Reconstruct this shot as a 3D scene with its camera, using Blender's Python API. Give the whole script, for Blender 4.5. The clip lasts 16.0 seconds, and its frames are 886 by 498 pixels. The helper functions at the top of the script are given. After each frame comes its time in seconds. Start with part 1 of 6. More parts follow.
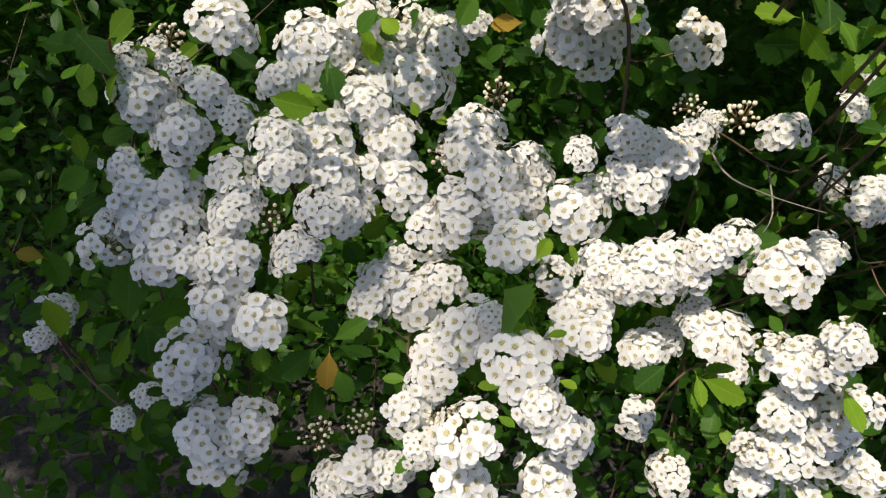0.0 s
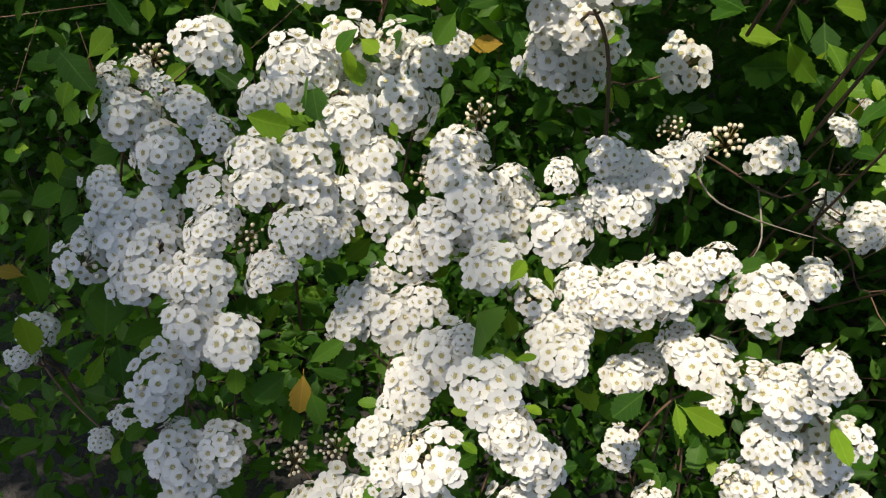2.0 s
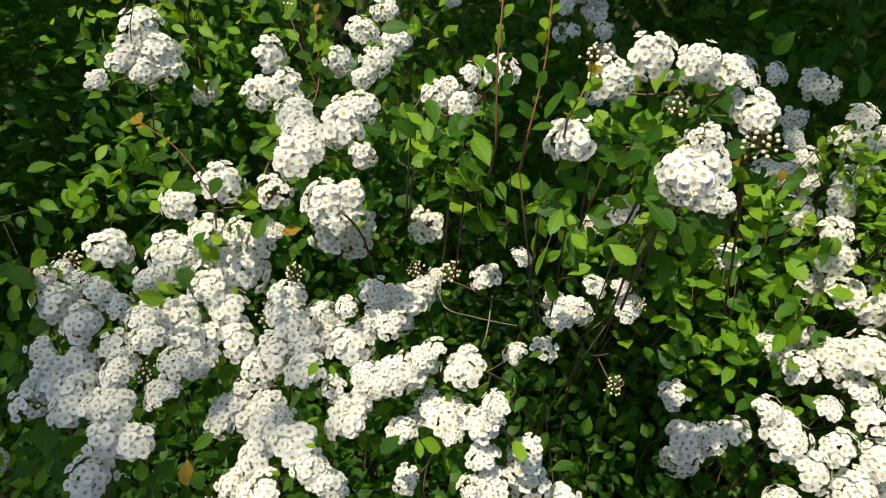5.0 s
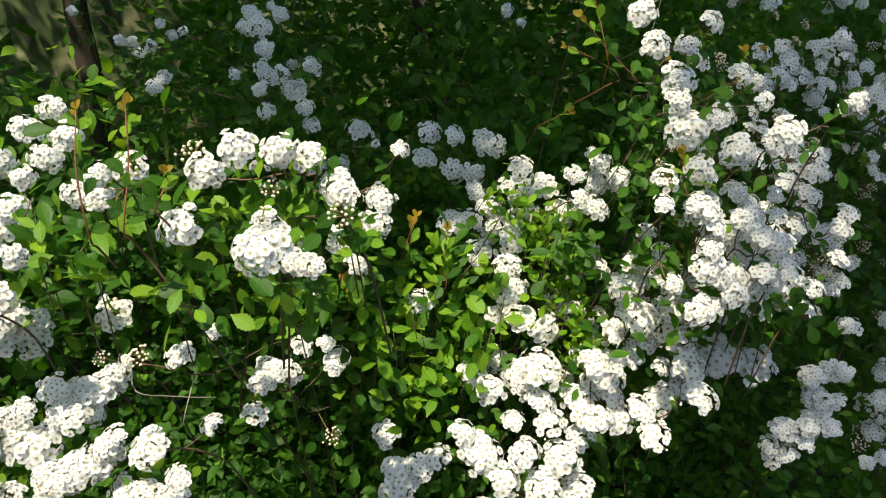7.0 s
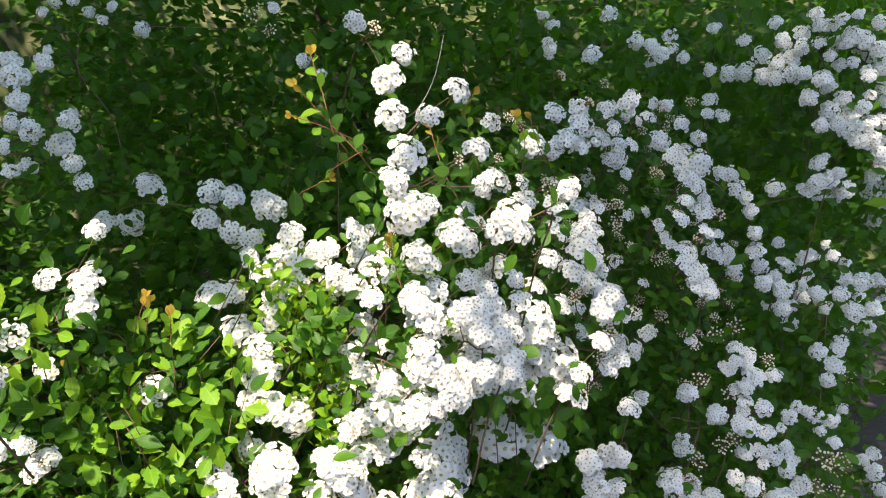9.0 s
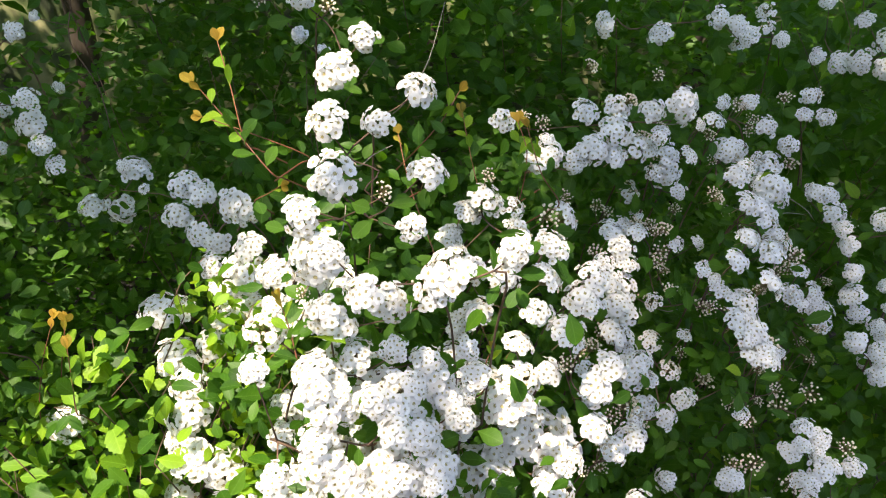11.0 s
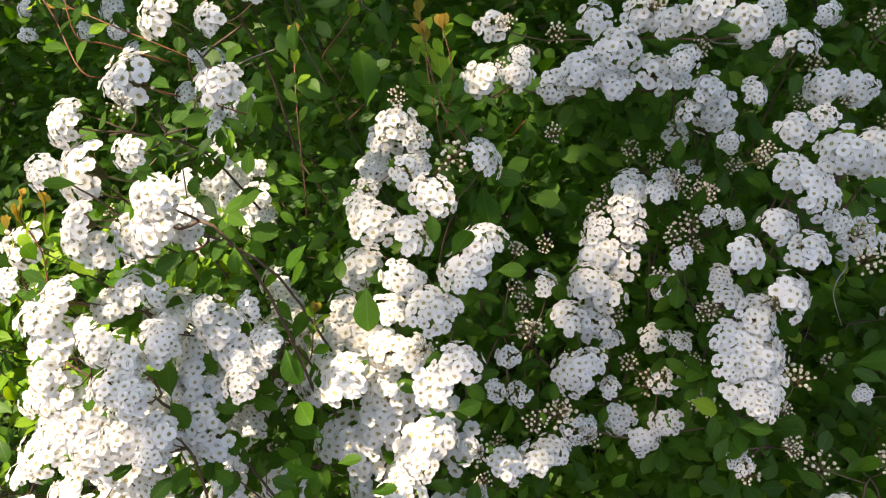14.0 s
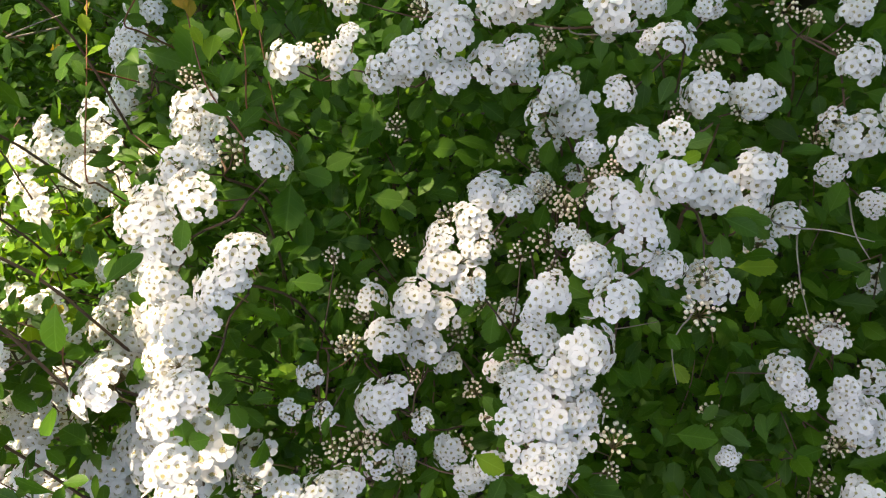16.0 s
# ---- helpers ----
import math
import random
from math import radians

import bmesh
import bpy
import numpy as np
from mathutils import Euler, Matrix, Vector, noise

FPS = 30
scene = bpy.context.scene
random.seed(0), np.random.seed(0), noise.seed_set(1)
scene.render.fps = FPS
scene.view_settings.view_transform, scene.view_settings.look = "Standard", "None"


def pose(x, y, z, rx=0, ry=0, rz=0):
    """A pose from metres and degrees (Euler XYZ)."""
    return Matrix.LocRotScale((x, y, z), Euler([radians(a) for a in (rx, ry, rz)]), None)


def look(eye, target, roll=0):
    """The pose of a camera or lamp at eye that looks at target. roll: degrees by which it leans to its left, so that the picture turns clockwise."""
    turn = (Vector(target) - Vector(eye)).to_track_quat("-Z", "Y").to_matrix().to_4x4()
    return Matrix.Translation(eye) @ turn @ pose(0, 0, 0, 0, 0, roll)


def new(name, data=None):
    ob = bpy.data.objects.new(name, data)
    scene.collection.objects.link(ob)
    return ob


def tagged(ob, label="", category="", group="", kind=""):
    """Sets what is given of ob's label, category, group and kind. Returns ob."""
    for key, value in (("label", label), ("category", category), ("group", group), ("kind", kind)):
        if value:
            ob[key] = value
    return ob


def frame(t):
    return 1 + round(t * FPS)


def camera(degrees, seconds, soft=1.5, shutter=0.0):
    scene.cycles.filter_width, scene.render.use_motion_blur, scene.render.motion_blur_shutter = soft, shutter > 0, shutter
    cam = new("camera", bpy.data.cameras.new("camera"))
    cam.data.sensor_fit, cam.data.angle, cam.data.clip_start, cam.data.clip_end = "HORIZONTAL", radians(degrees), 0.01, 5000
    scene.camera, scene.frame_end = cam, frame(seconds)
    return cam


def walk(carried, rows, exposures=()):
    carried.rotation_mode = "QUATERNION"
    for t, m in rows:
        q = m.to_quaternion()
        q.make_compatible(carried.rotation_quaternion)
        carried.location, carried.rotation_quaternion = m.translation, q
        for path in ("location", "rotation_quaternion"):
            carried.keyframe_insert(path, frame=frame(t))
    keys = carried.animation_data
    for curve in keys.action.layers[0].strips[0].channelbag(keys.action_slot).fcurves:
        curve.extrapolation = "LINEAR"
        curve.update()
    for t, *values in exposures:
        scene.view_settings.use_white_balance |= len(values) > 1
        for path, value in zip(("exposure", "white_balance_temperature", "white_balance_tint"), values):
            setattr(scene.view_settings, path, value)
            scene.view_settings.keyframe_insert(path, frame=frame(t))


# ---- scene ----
cam = camera(64.5, 16.0, soft=1.1)
PATH = [
    (0, (0.1520, 0.0348, 1.4133), (0.0924, 0.5209, 1.0665), 9.58),
    (0.5, (0.1726, 0.0527, 1.4191), (0.1008, 0.5408, 1.0776), 10.32),
    (1, (0.1674, 0.0535, 1.4186), (0.0952, 0.5440, 1.0807), 10.24),
    (1.5, (0.1566, 0.0473, 1.4104), (0.0971, 0.5396, 1.0726), 10.98),
    (2, (0.1714, 0.0427, 1.4098), (0.0940, 0.5384, 1.0806), 9.13),
    (2.5, (0.1769, 0.0367, 1.4188), (0.0958, 0.5279, 1.0840), 9.00),
    (3, (0.1689, 0.0178, 1.4314), (0.1000, 0.5185, 1.1081), 8.60),
    (3.2, (0.1717, 0.0020, 1.4351), (0.1122, 0.5122, 1.1250), 8.91),
    (5.3, (0.2956, -0.1367, 1.5386), (0.2748, 0.4176, 1.3100), 3.25),
    (5.5, (0.2979, -0.1323, 1.5406), (0.3018, 0.4245, 1.3170), 3.46),
    (6, (0.3024, -0.1515, 1.5471), (0.3689, 0.4056, 1.3343), 5.04),
    (6.5, (0.3662, -0.1732, 1.5481), (0.4426, 0.3890, 1.3527), 3.19),
    (7, (0.3970, -0.1881, 1.5631), (0.5227, 0.3704, 1.3835), 2.77),
    (7.5, (0.4496, -0.2298, 1.5779), (0.6001, 0.3318, 1.4299), 2.30),
    (8, (0.4428, -0.1973, 1.5757), (0.6469, 0.3492, 1.4353), 3.97),
    (8.5, (0.5346, -0.1733, 1.5840), (0.7367, 0.3733, 1.4411), 2.13),
    (9, (0.6418, -0.1580, 1.6227), (0.8068, 0.3953, 1.4596), 3.83),
    (9.2, (0.6436, -0.1286, 1.6638), (0.8103, 0.4132, 1.4672), 4.92),
    (11.3, (0.9038, 0.0111, 1.6534), (0.9429, 0.5733, 1.4474), 2.25),
    (11.5, (0.9492, 0.0277, 1.7089), (0.9603, 0.5735, 1.4599), -1.40),
    (12, (0.9462, 0.0663, 1.6601), (0.9589, 0.6159, 1.4199), 3.36),
    (12.5, (1.0069, 0.0830, 1.6431), (0.9808, 0.6326, 1.4038), 3.84),
    (13, (1.0644, 0.1111, 1.6624), (0.9776, 0.6383, 1.3894), 4.98),
    (13.5, (1.1262, 0.1169, 1.6450), (0.9775, 0.6323, 1.3761), 3.05),
    (14, (1.1182, 0.1497, 1.6546), (0.9594, 0.6501, 1.3642), 3.14),
    (14.5, (1.0992, 0.1788, 1.6628), (0.9478, 0.6722, 1.3569), 3.89),
    (15, (1.1443, 0.2268, 1.6658), (0.9930, 0.7025, 1.3330), 8.06),
    (15.5, (1.2283, 0.2585, 1.6644), (1.0230, 0.7226, 1.3443), 6.73),
    (16, (1.2619, 0.2911, 1.6668), (1.0544, 0.7486, 1.3388), 4.31),
]
walk(cam, [(t, look(eye, target, roll)) for t, eye, target, roll in PATH],
     exposures=[(0, 0.58, 6750, 12), (5.5, 0.83, 7300, 2), (7.5, 1.25, 7000, 5), (9, 1.84, 7050, 12), (11.5, 1.98, 7450, 15), (12.5, 1.88, 7650, 16), (14.5, 1.82, 8050, 17), (16, 2.10, 8300, 15)])

# ---------------------------------------------------------------- light
SUN = Vector((-0.30, -0.42, 0.86)).normalized()
world = bpy.data.worlds.new("world")
scene.world = world
world.use_nodes = True
wn = world.node_tree
sky = wn.nodes.new("ShaderNodeTexSky")
sky.sky_type = "NISHITA"
sky.sun_disc = False
sky.sun_elevation = math.asin(SUN.z)
sky.sun_rotation = math.atan2(SUN.x, SUN.y)
wn.nodes["Background"].inputs["Strength"].default_value = 0.15
wn.links.new(sky.outputs["Color"], wn.nodes["Background"].inputs["Color"])
lamp = bpy.data.lights.new("sun", "SUN")
lamp.energy = 3.4
lamp.angle = radians(0.6)
lamp.color = (1.0, 0.92, 0.78)
new("sun", lamp).matrix_world = look(SUN * 20, (0, 0, 0))


# ---------------------------------------------------------------- materials
def material(name):
    m = bpy.data.materials.new(name)
    m.use_nodes = True
    nt = m.node_tree
    return m, nt, nt.nodes["Principled BSDF"], nt.nodes["Material Output"]


def node(nt, kind, **inputs):
    n = nt.nodes.new(kind)
    for key, value in inputs.items():
        n.inputs[key].default_value = value
    return n


def math_node(nt, op, a, b=0.0):
    n = nt.nodes.new("ShaderNodeMath")
    n.operation = op
    for k, v in enumerate((a, b)):
        if isinstance(v, (int, float)):
            n.inputs[k].default_value = v
        else:
            nt.links.new(v, n.inputs[k])
    return n.outputs[0]


def ramp(nt, fac, *stops):
    n = nt.nodes.new("ShaderNodeValToRGB")
    while len(n.color_ramp.elements) < len(stops):
        n.color_ramp.elements.new(0.5)
    for e, (at, c) in zip(n.color_ramp.elements, stops):
        e.position, e.color = at, (*c, 1)
    nt.links.new(fac, n.inputs[0])
    return n.outputs["Color"]


def random_value(nt):
    """One value for each piece, whether it is an object of its own or an island of a joined mesh."""
    info = nt.nodes.new("ShaderNodeObjectInfo")
    geo = nt.nodes.new("ShaderNodeNewGeometry")
    total = math_node(nt, "ADD", info.outputs["Random"], geo.outputs["Random Per Island"])
    return math_node(nt, "FRACT", total)


def noise_value(nt, scale, detail=3.0, coords="Object"):
    tc = nt.nodes.new("ShaderNodeTexCoord")
    n = node(nt, "ShaderNodeTexNoise", Scale=scale, Detail=detail)
    nt.links.new(tc.outputs[coords], n.inputs["Vector"])
    return n.outputs["Fac"]


def thin(nt, bsdf, out, colour, share):
    """Light that passes through a thin petal or leaf."""
    tr = nt.nodes.new("ShaderNodeBsdfTranslucent")
    if isinstance(colour, tuple):
        tr.inputs["Color"].default_value = (*colour, 1)
    else:
        nt.links.new(colour, tr.inputs["Color"])
    mix = nt.nodes.new("ShaderNodeMixShader")
    mix.inputs[0].default_value = share
    nt.links.new(bsdf.outputs[0], mix.inputs[1])
    nt.links.new(tr.outputs[0], mix.inputs[2])
    nt.links.new(mix.outputs[0], out.inputs["Surface"])


def bump(nt, bsdf, height, strength, distance=0.001):
    b = node(nt, "ShaderNodeBump", Strength=strength, Distance=distance)
    nt.links.new(height, b.inputs["Height"])
    nt.links.new(b.outputs[0], bsdf.inputs["Normal"])


def petal_material():
    m, nt, bsdf, out = material("petal")
    base = ramp(nt, random_value(nt), (0.0, (0.86, 0.855, 0.85)), (0.6, (0.90, 0.895, 0.885)), (1.0, (0.875, 0.85, 0.81)))
    nt.links.new(base, bsdf.inputs["Base Color"])
    bsdf.inputs["Roughness"].default_value = 0.6
    bsdf.inputs["Specular IOR Level"].default_value = 0.25
    bump(nt, bsdf, noise_value(nt, 900, 2), 0.25, 0.0006)
    thin(nt, bsdf, out, (0.90, 0.90, 0.88), 0.42)
    return m


def leaf_material(name, low, mid, high, glow, share=0.33):
    m, nt, bsdf, out = material(name)
    uv = nt.nodes.new("ShaderNodeUVMap")
    sep = nt.nodes.new("ShaderNodeSeparateXYZ")
    nt.links.new(uv.outputs[0], sep.inputs[0])
    across = math_node(nt, "ABSOLUTE", math_node(nt, "SUBTRACT", sep.outputs[0], 0.5))
    rib = math_node(nt, "LESS_THAN", across, 0.018)
    side = math_node(nt, "FRACT", math_node(nt, "MULTIPLY", math_node(nt, "SUBTRACT", sep.outputs[1], math_node(nt, "MULTIPLY", across, 0.7)), 6.0))
    vein = math_node(nt, "LESS_THAN", math_node(nt, "ABSOLUTE", math_node(nt, "SUBTRACT", side, 0.5)), 0.05)
    veins = math_node(nt, "MAXIMUM", rib, math_node(nt, "MULTIPLY", vein, 0.55))
    patch = noise_value(nt, 120, 3)
    value = math_node(nt, "ADD", math_node(nt, "MULTIPLY", random_value(nt), 0.75), math_node(nt, "MULTIPLY", patch, 0.3))
    base = ramp(nt, value, (0.0, low), (0.55, mid), (1.0, high))
    mix = nt.nodes.new("ShaderNodeMixRGB")
    nt.links.new(math_node(nt, "MULTIPLY", veins, 0.35), mix.inputs[0])
    nt.links.new(base, mix.inputs[1])
    mix.inputs[2].default_value = (*(min(1, 1.6 * c + 0.03) for c in high), 1)
    nt.links.new(mix.outputs[0], bsdf.inputs["Base Color"])
    bsdf.inputs["Roughness"].default_value = 0.5
    bsdf.inputs["Specular IOR Level"].default_value = 0.22
    bump(nt, bsdf, math_node(nt, "ADD", math_node(nt, "MULTIPLY", veins, -0.6), patch), 0.5, 0.0008)
    through_leaf = ramp(nt, value, (0.0, tuple(0.7 * c for c in glow)), (1.0, glow))
    thin(nt, bsdf, out, through_leaf, share)
    return m


def plain_material(name, a, b, rough=0.6, scale=300, relief=0.4):
    m, nt, bsdf, out = material(name)
    value = math_node(nt, "ADD", math_node(nt, "MULTIPLY", random_value(nt), 0.5), math_node(nt, "MULTIPLY", noise_value(nt, scale, 4), 0.6))
    nt.links.new(ramp(nt, value, (0.1, a), (0.95, b)), bsdf.inputs["Base Color"])
    bsdf.inputs["Roughness"].default_value = rough
    bump(nt, bsdf, noise_value(nt, scale * 2, 4), relief, 0.001)
    return m


PETAL = petal_material()
CENTRE = plain_material("flower_centre", (0.29, 0.26, 0.10), (0.48, 0.43, 0.20), 0.6, 800)
ANTHER = plain_material("anther", (0.14, 0.09, 0.04), (0.38, 0.27, 0.13), 0.7, 800)
BUD = plain_material("bud", (0.56, 0.43, 0.27), (0.84, 0.79, 0.64), 0.5, 500)
STALK = plain_material("stalk", (0.16, 0.17, 0.05), (0.34, 0.22, 0.10), 0.6, 400)
BARK = plain_material("bark", (0.05, 0.030, 0.019), (0.17, 0.10, 0.062), 0.75, 150, 0.7)
DARK_BARK = plain_material("old_bark", (0.018, 0.014, 0.010), (0.060, 0.045, 0.032), 0.85, 60, 0.9)
RED_BARK = plain_material("young_bark", (0.14, 0.045, 0.022), (0.26, 0.10, 0.045), 0.6, 200)
DRY = plain_material("dry_wood", (0.17, 0.14, 0.11), (0.32, 0.28, 0.24), 0.7, 200)
LEAF = leaf_material("leaf", (0.011, 0.045, 0.004), (0.025, 0.086, 0.006), (0.066, 0.155, 0.011), (0.16, 0.44, 0.012))
# paler tint for young leaves, also painted on leaves of sunlit shrubs as if lit
LEAF_BRIGHT = leaf_material("young_sunlit_leaf", (0.072, 0.190, 0.012), (0.125, 0.270, 0.018), (0.215, 0.350, 0.026), (0.42, 0.64, 0.02), 0.42)
LEAF_GOLD = leaf_material("bronze_leaf", (0.150, 0.180, 0.020), (0.300, 0.210, 0.025), (0.420, 0.250, 0.040), (0.60, 0.42, 0.03), 0.4)


# ---------------------------------------------------------------- shapes
class Shape:
    """Collects faces of several materials into one mesh."""

    def __init__(self):
        self.v, self.f, self.m, self.uv = [], [], [], []

    def add(self, verts, faces, slot, uvs=None):
        n = len(self.v)
        self.v.extend(tuple(p) for p in verts)
        for face in faces:
            self.f.append(tuple(i + n for i in face))
            self.m.append(slot)
            self.uv.extend((uvs[i] if uvs else (0.5, 0.5)) for i in face)

    def mesh(self, name, mats, smooth=True):
        me = bpy.data.meshes.new(name)
        me.from_pydata(self.v, [], self.f)
        for m in mats:
            me.materials.append(m)
        me.polygons.foreach_set("material_index", self.m)
        me.polygons.foreach_set("use_smooth", [smooth] * len(self.f))
        layer = me.uv_layers.new(name="UVMap")
        layer.data.foreach_set("uv", np.array(self.uv, float).ravel())
        me.update()
        return me


def basis(way, normal):
    """Turn with y along way and z near normal."""
    y = Vector(way).normalized()
    x = y.cross(Vector(normal))
    if x.length < 1e-4:
        x = y.orthogonal()
    x.normalize()
    z = x.cross(y)
    return Matrix((x, y, z)).transposed()


def tube(shape, points, r0, r1, slot, sides=5):
    """A tapering round stem through points."""
    pts = [Vector(p) for p in points]
    verts, faces = [], []
    for i, p in enumerate(pts):
        d = (pts[min(i + 1, len(pts) - 1)] - pts[max(i - 1, 0)]).normalized()
        b = basis(d, (0.31, 0.17, 0.93))
        r = r0 + (r1 - r0) * i / (len(pts) - 1)
        for k in range(sides):
            a = 2 * math.pi * k / sides
            verts.append(p + b @ Vector((r * math.cos(a), 0, r * math.sin(a))))
    for i in range(len(pts) - 1):
        for k in range(sides):
            a, b2 = i * sides + k, i * sides + (k + 1) % sides
            faces.append((a, b2, b2 + sides, a + sides))
    faces.append(tuple(range(sides))[::-1])
    faces.append(tuple(len(verts) - sides + k for k in range(sides)))
    shape.add(verts, faces, slot)


def bowed(points, steps=5):
    """A smooth line through the points."""
    pts = [Vector(p) for p in points]
    out = []
    for i in range(len(pts) - 1):
        p0, p1, p2, p3 = pts[max(i - 1, 0)], pts[i], pts[i + 1], pts[min(i + 2, len(pts) - 1)]
        for k in range(steps):
            t = k / steps
            out.append(0.5 * ((2 * p1) + (p2 - p0) * t + (2 * p0 - 5 * p1 + 4 * p2 - p3) * t * t + (3 * p1 - p0 - 3 * p2 + p3) * t ** 3))
    out.append(pts[-1])
    return out


PETAL_ROWS = ((0.10, 0.09, 0.00), (0.36, 0.33, 0.05), (0.70, 0.49, 0.12), (0.96, 0.34, 0.17))


def flower(shape, m, size, rng, full=True):
    """Five rounded cupped petals round a greenish-yellow cup with a ring of anthers."""
    r = size / 2
    start = rng.random() * 6.28
    for k in range(5):
        a = start + k * 2 * math.pi / 5 + rng.uniform(-0.08, 0.08)
        out, side = Vector((math.cos(a), math.sin(a), 0)), Vector((-math.sin(a), math.cos(a), 0))
        lift, tilt = rng.uniform(0.0, 1.5), rng.uniform(-0.06, 0.06)
        verts, faces = [], []
        rows = PETAL_ROWS if full else (PETAL_ROWS[0], PETAL_ROWS[2], PETAL_ROWS[3])
        cols = (-1, 0, 1)
        for d, w, z in rows:
            for c in cols:
                p = out * d * (1.06 if c == 0 and d > 0.9 else 1) + side * w * c
                p.z = z * lift + 0.06 * abs(c) * w / 0.4 + tilt * c + 0.03
                verts.append(m @ (p * r))
        for i in range(len(rows) - 1):
            for c in range(2):
                q = i * 3 + c
                faces.append((q, q + 1, q + 4, q + 3))
        shape.add(verts, faces, 0)
    n = 8 if full else 5
    ring = [m @ (Vector((0.27 * math.cos(6.2832 * k / n), 0.27 * math.sin(6.2832 * k / n), 0.13)) * r) for k in range(n)]
    shape.add([*ring, m @ Vector((0, 0, 0.03 * r))], [(k, (k + 1) % n, n) for k in range(n)], 1)
    if full:
        for k in range(9):
            a = start + k * 0.698 + rng.uniform(-0.2, 0.2)
            d = rng.uniform(0.25, 0.36)
            c = Vector((d * math.cos(a), d * math.sin(a), rng.uniform(0.16, 0.28)))
            s = 0.062
            verts = [c + Vector((s, 0, 0)), c + Vector((-s * 0.5, s * 0.87, 0)), c + Vector((-s * 0.5, -s * 0.87, 0)), c + Vector((0, 0, s * 1.3))]
            shape.add([m @ (p * r) for p in verts], [(0, 1, 3), (1, 2, 3), (2, 0, 3), (2, 1, 0)], 2)


def ball(shape, centre, radius, slot):
    bm = bmesh.new()
    bmesh.ops.create_icosphere(bm, subdivisions=1, radius=radius)
    shape.add([v.co + centre for v in bm.verts], [tuple(v.index for v in f.verts) for f in bm.faces], slot)
    bm.free()


def dome(kind, seed, full=True):
    """A rounded head of small flowers and buds on thin stalks, 40 mm across, facing +z."""
    rng = random.Random(seed)
    s = Shape()
    root = Vector((0, 0, -0.013))
    count = {"f": 29, "p": 24, "b": 22}[kind] + rng.randint(-2, 2)
    squash = rng.uniform(0.50, 0.74)
    stretch, turn = rng.uniform(0.85, 1.2), rng.uniform(0, 6.28)
    long = Vector((math.cos(turn), math.sin(turn), 0))
    lean = Vector((rng.uniform(-0.2, 0.2), rng.uniform(-0.2, 0.2), 0))
    heads = []
    for k in range(count):
        u = (k + 0.5) / count
        polar = math.acos(1 - u * 1.0) * rng.uniform(0.92, 1.08)
        a = k * 2.39996 + rng.uniform(-0.22, 0.22)
        n = Vector((math.sin(polar) * math.cos(a), math.sin(polar) * math.sin(a), math.cos(polar)))
        reach = rng.uniform(0.72, 1.30) * (0.0156 if kind != "b" else 0.0132)
        p = Vector((n.x, n.y, n.z * squash)) * reach + lean * 0.008 * n.z
        p += long * long.dot(p) * (stretch - 1)
        if k > 4 and rng.random() < 0.025:
            continue
        if kind == "f":
            bud = rng.random() < 0.05
        elif kind == "p":
            bud = polar < 0.40 or rng.random() < 0.20
        else:
            bud = True
        heads.append((p, n, bud))
    for p, n, bud in heads:
        n = (n + Vector((rng.uniform(-0.22, 0.22), rng.uniform(-0.22, 0.22), rng.uniform(0.25, 0.75)))).normalized()
        tube(s, [root + Vector((n.x, n.y, 0)) * 0.0003, p * 0.55 + root * 0.25, p + n * 0.0004], 0.0004, 0.0003, 3, 3)
        if bud:
            ball(s, p + n * 0.001, rng.uniform(0.0015, 0.0024) * (1.2 if kind == "p" else 1), 4)
        else:
            flower(s, Matrix.Translation(p) @ n.to_track_quat("Z", "Y").to_matrix().to_4x4(), rng.uniform(0.0098, 0.0122), rng, full)
    tube(s, [Vector((0, 0, -0.032)), Vector((0.001, 0, -0.022)), root], 0.0008, 0.0006, 3, 4)
    return s.mesh("flower_head", [PETAL, CENTRE, ANTHER, STALK, BUD])


DOMES = {k: [dome(k, 10 + 7 * i) for i in range(n)] for k, n in (("f", 9), ("p", 5), ("b", 5))}
FAR_DOMES = {k: [dome(k, 200 + 7 * i, False) for i in range(n)] for k, n in (("f", 5), ("p", 3), ("b", 3))}

LEAF_FULL = ((0.0, 0.012), (0.10, 0.075), (0.22, 0.18), (0.34, 0.28), (0.46, 0.355), (0.54, 0.405), (0.58, 0.345), (0.67, 0.40), (0.71, 0.32), (0.80, 0.35), (0.84, 0.255), (0.91, 0.23), (0.94, 0.125), (1.0, 0.03))
LEAF_LIGHT = ((0.0, 0.012), (0.20, 0.16), (0.42, 0.335), (0.62, 0.39), (0.80, 0.335), (0.93, 0.185), (1.0, 0.03))


def leaf_shape(profile, seed, cols=(-1, 0, 1)):
    """A toothed obovate leaf of length 1 along +y with its face to +z, folded along the rib."""
    rng = random.Random(seed)
    fold, droop, curl = rng.uniform(0.08, 0.34), rng.uniform(-0.05, 0.34), rng.uniform(-0.10, 0.10)
    width = rng.uniform(0.58, 0.86)
    verts, uvs, faces = [], [], []
    for v, w in profile:
        for c in cols:
            x = c * w * width
            verts.append((x, v, fold * abs(x) * (1.3 - 0.9 * abs(x)) - droop * v * v + curl * x * v))
            uvs.append((0.5 + c * w, v))
    n = len(cols)
    for i in range(len(profile) - 1):
        for c in range(n - 1):
            q = n * i + c
            faces.append((q, q + 1, q + n + 1, q + n))
    return verts, faces, uvs


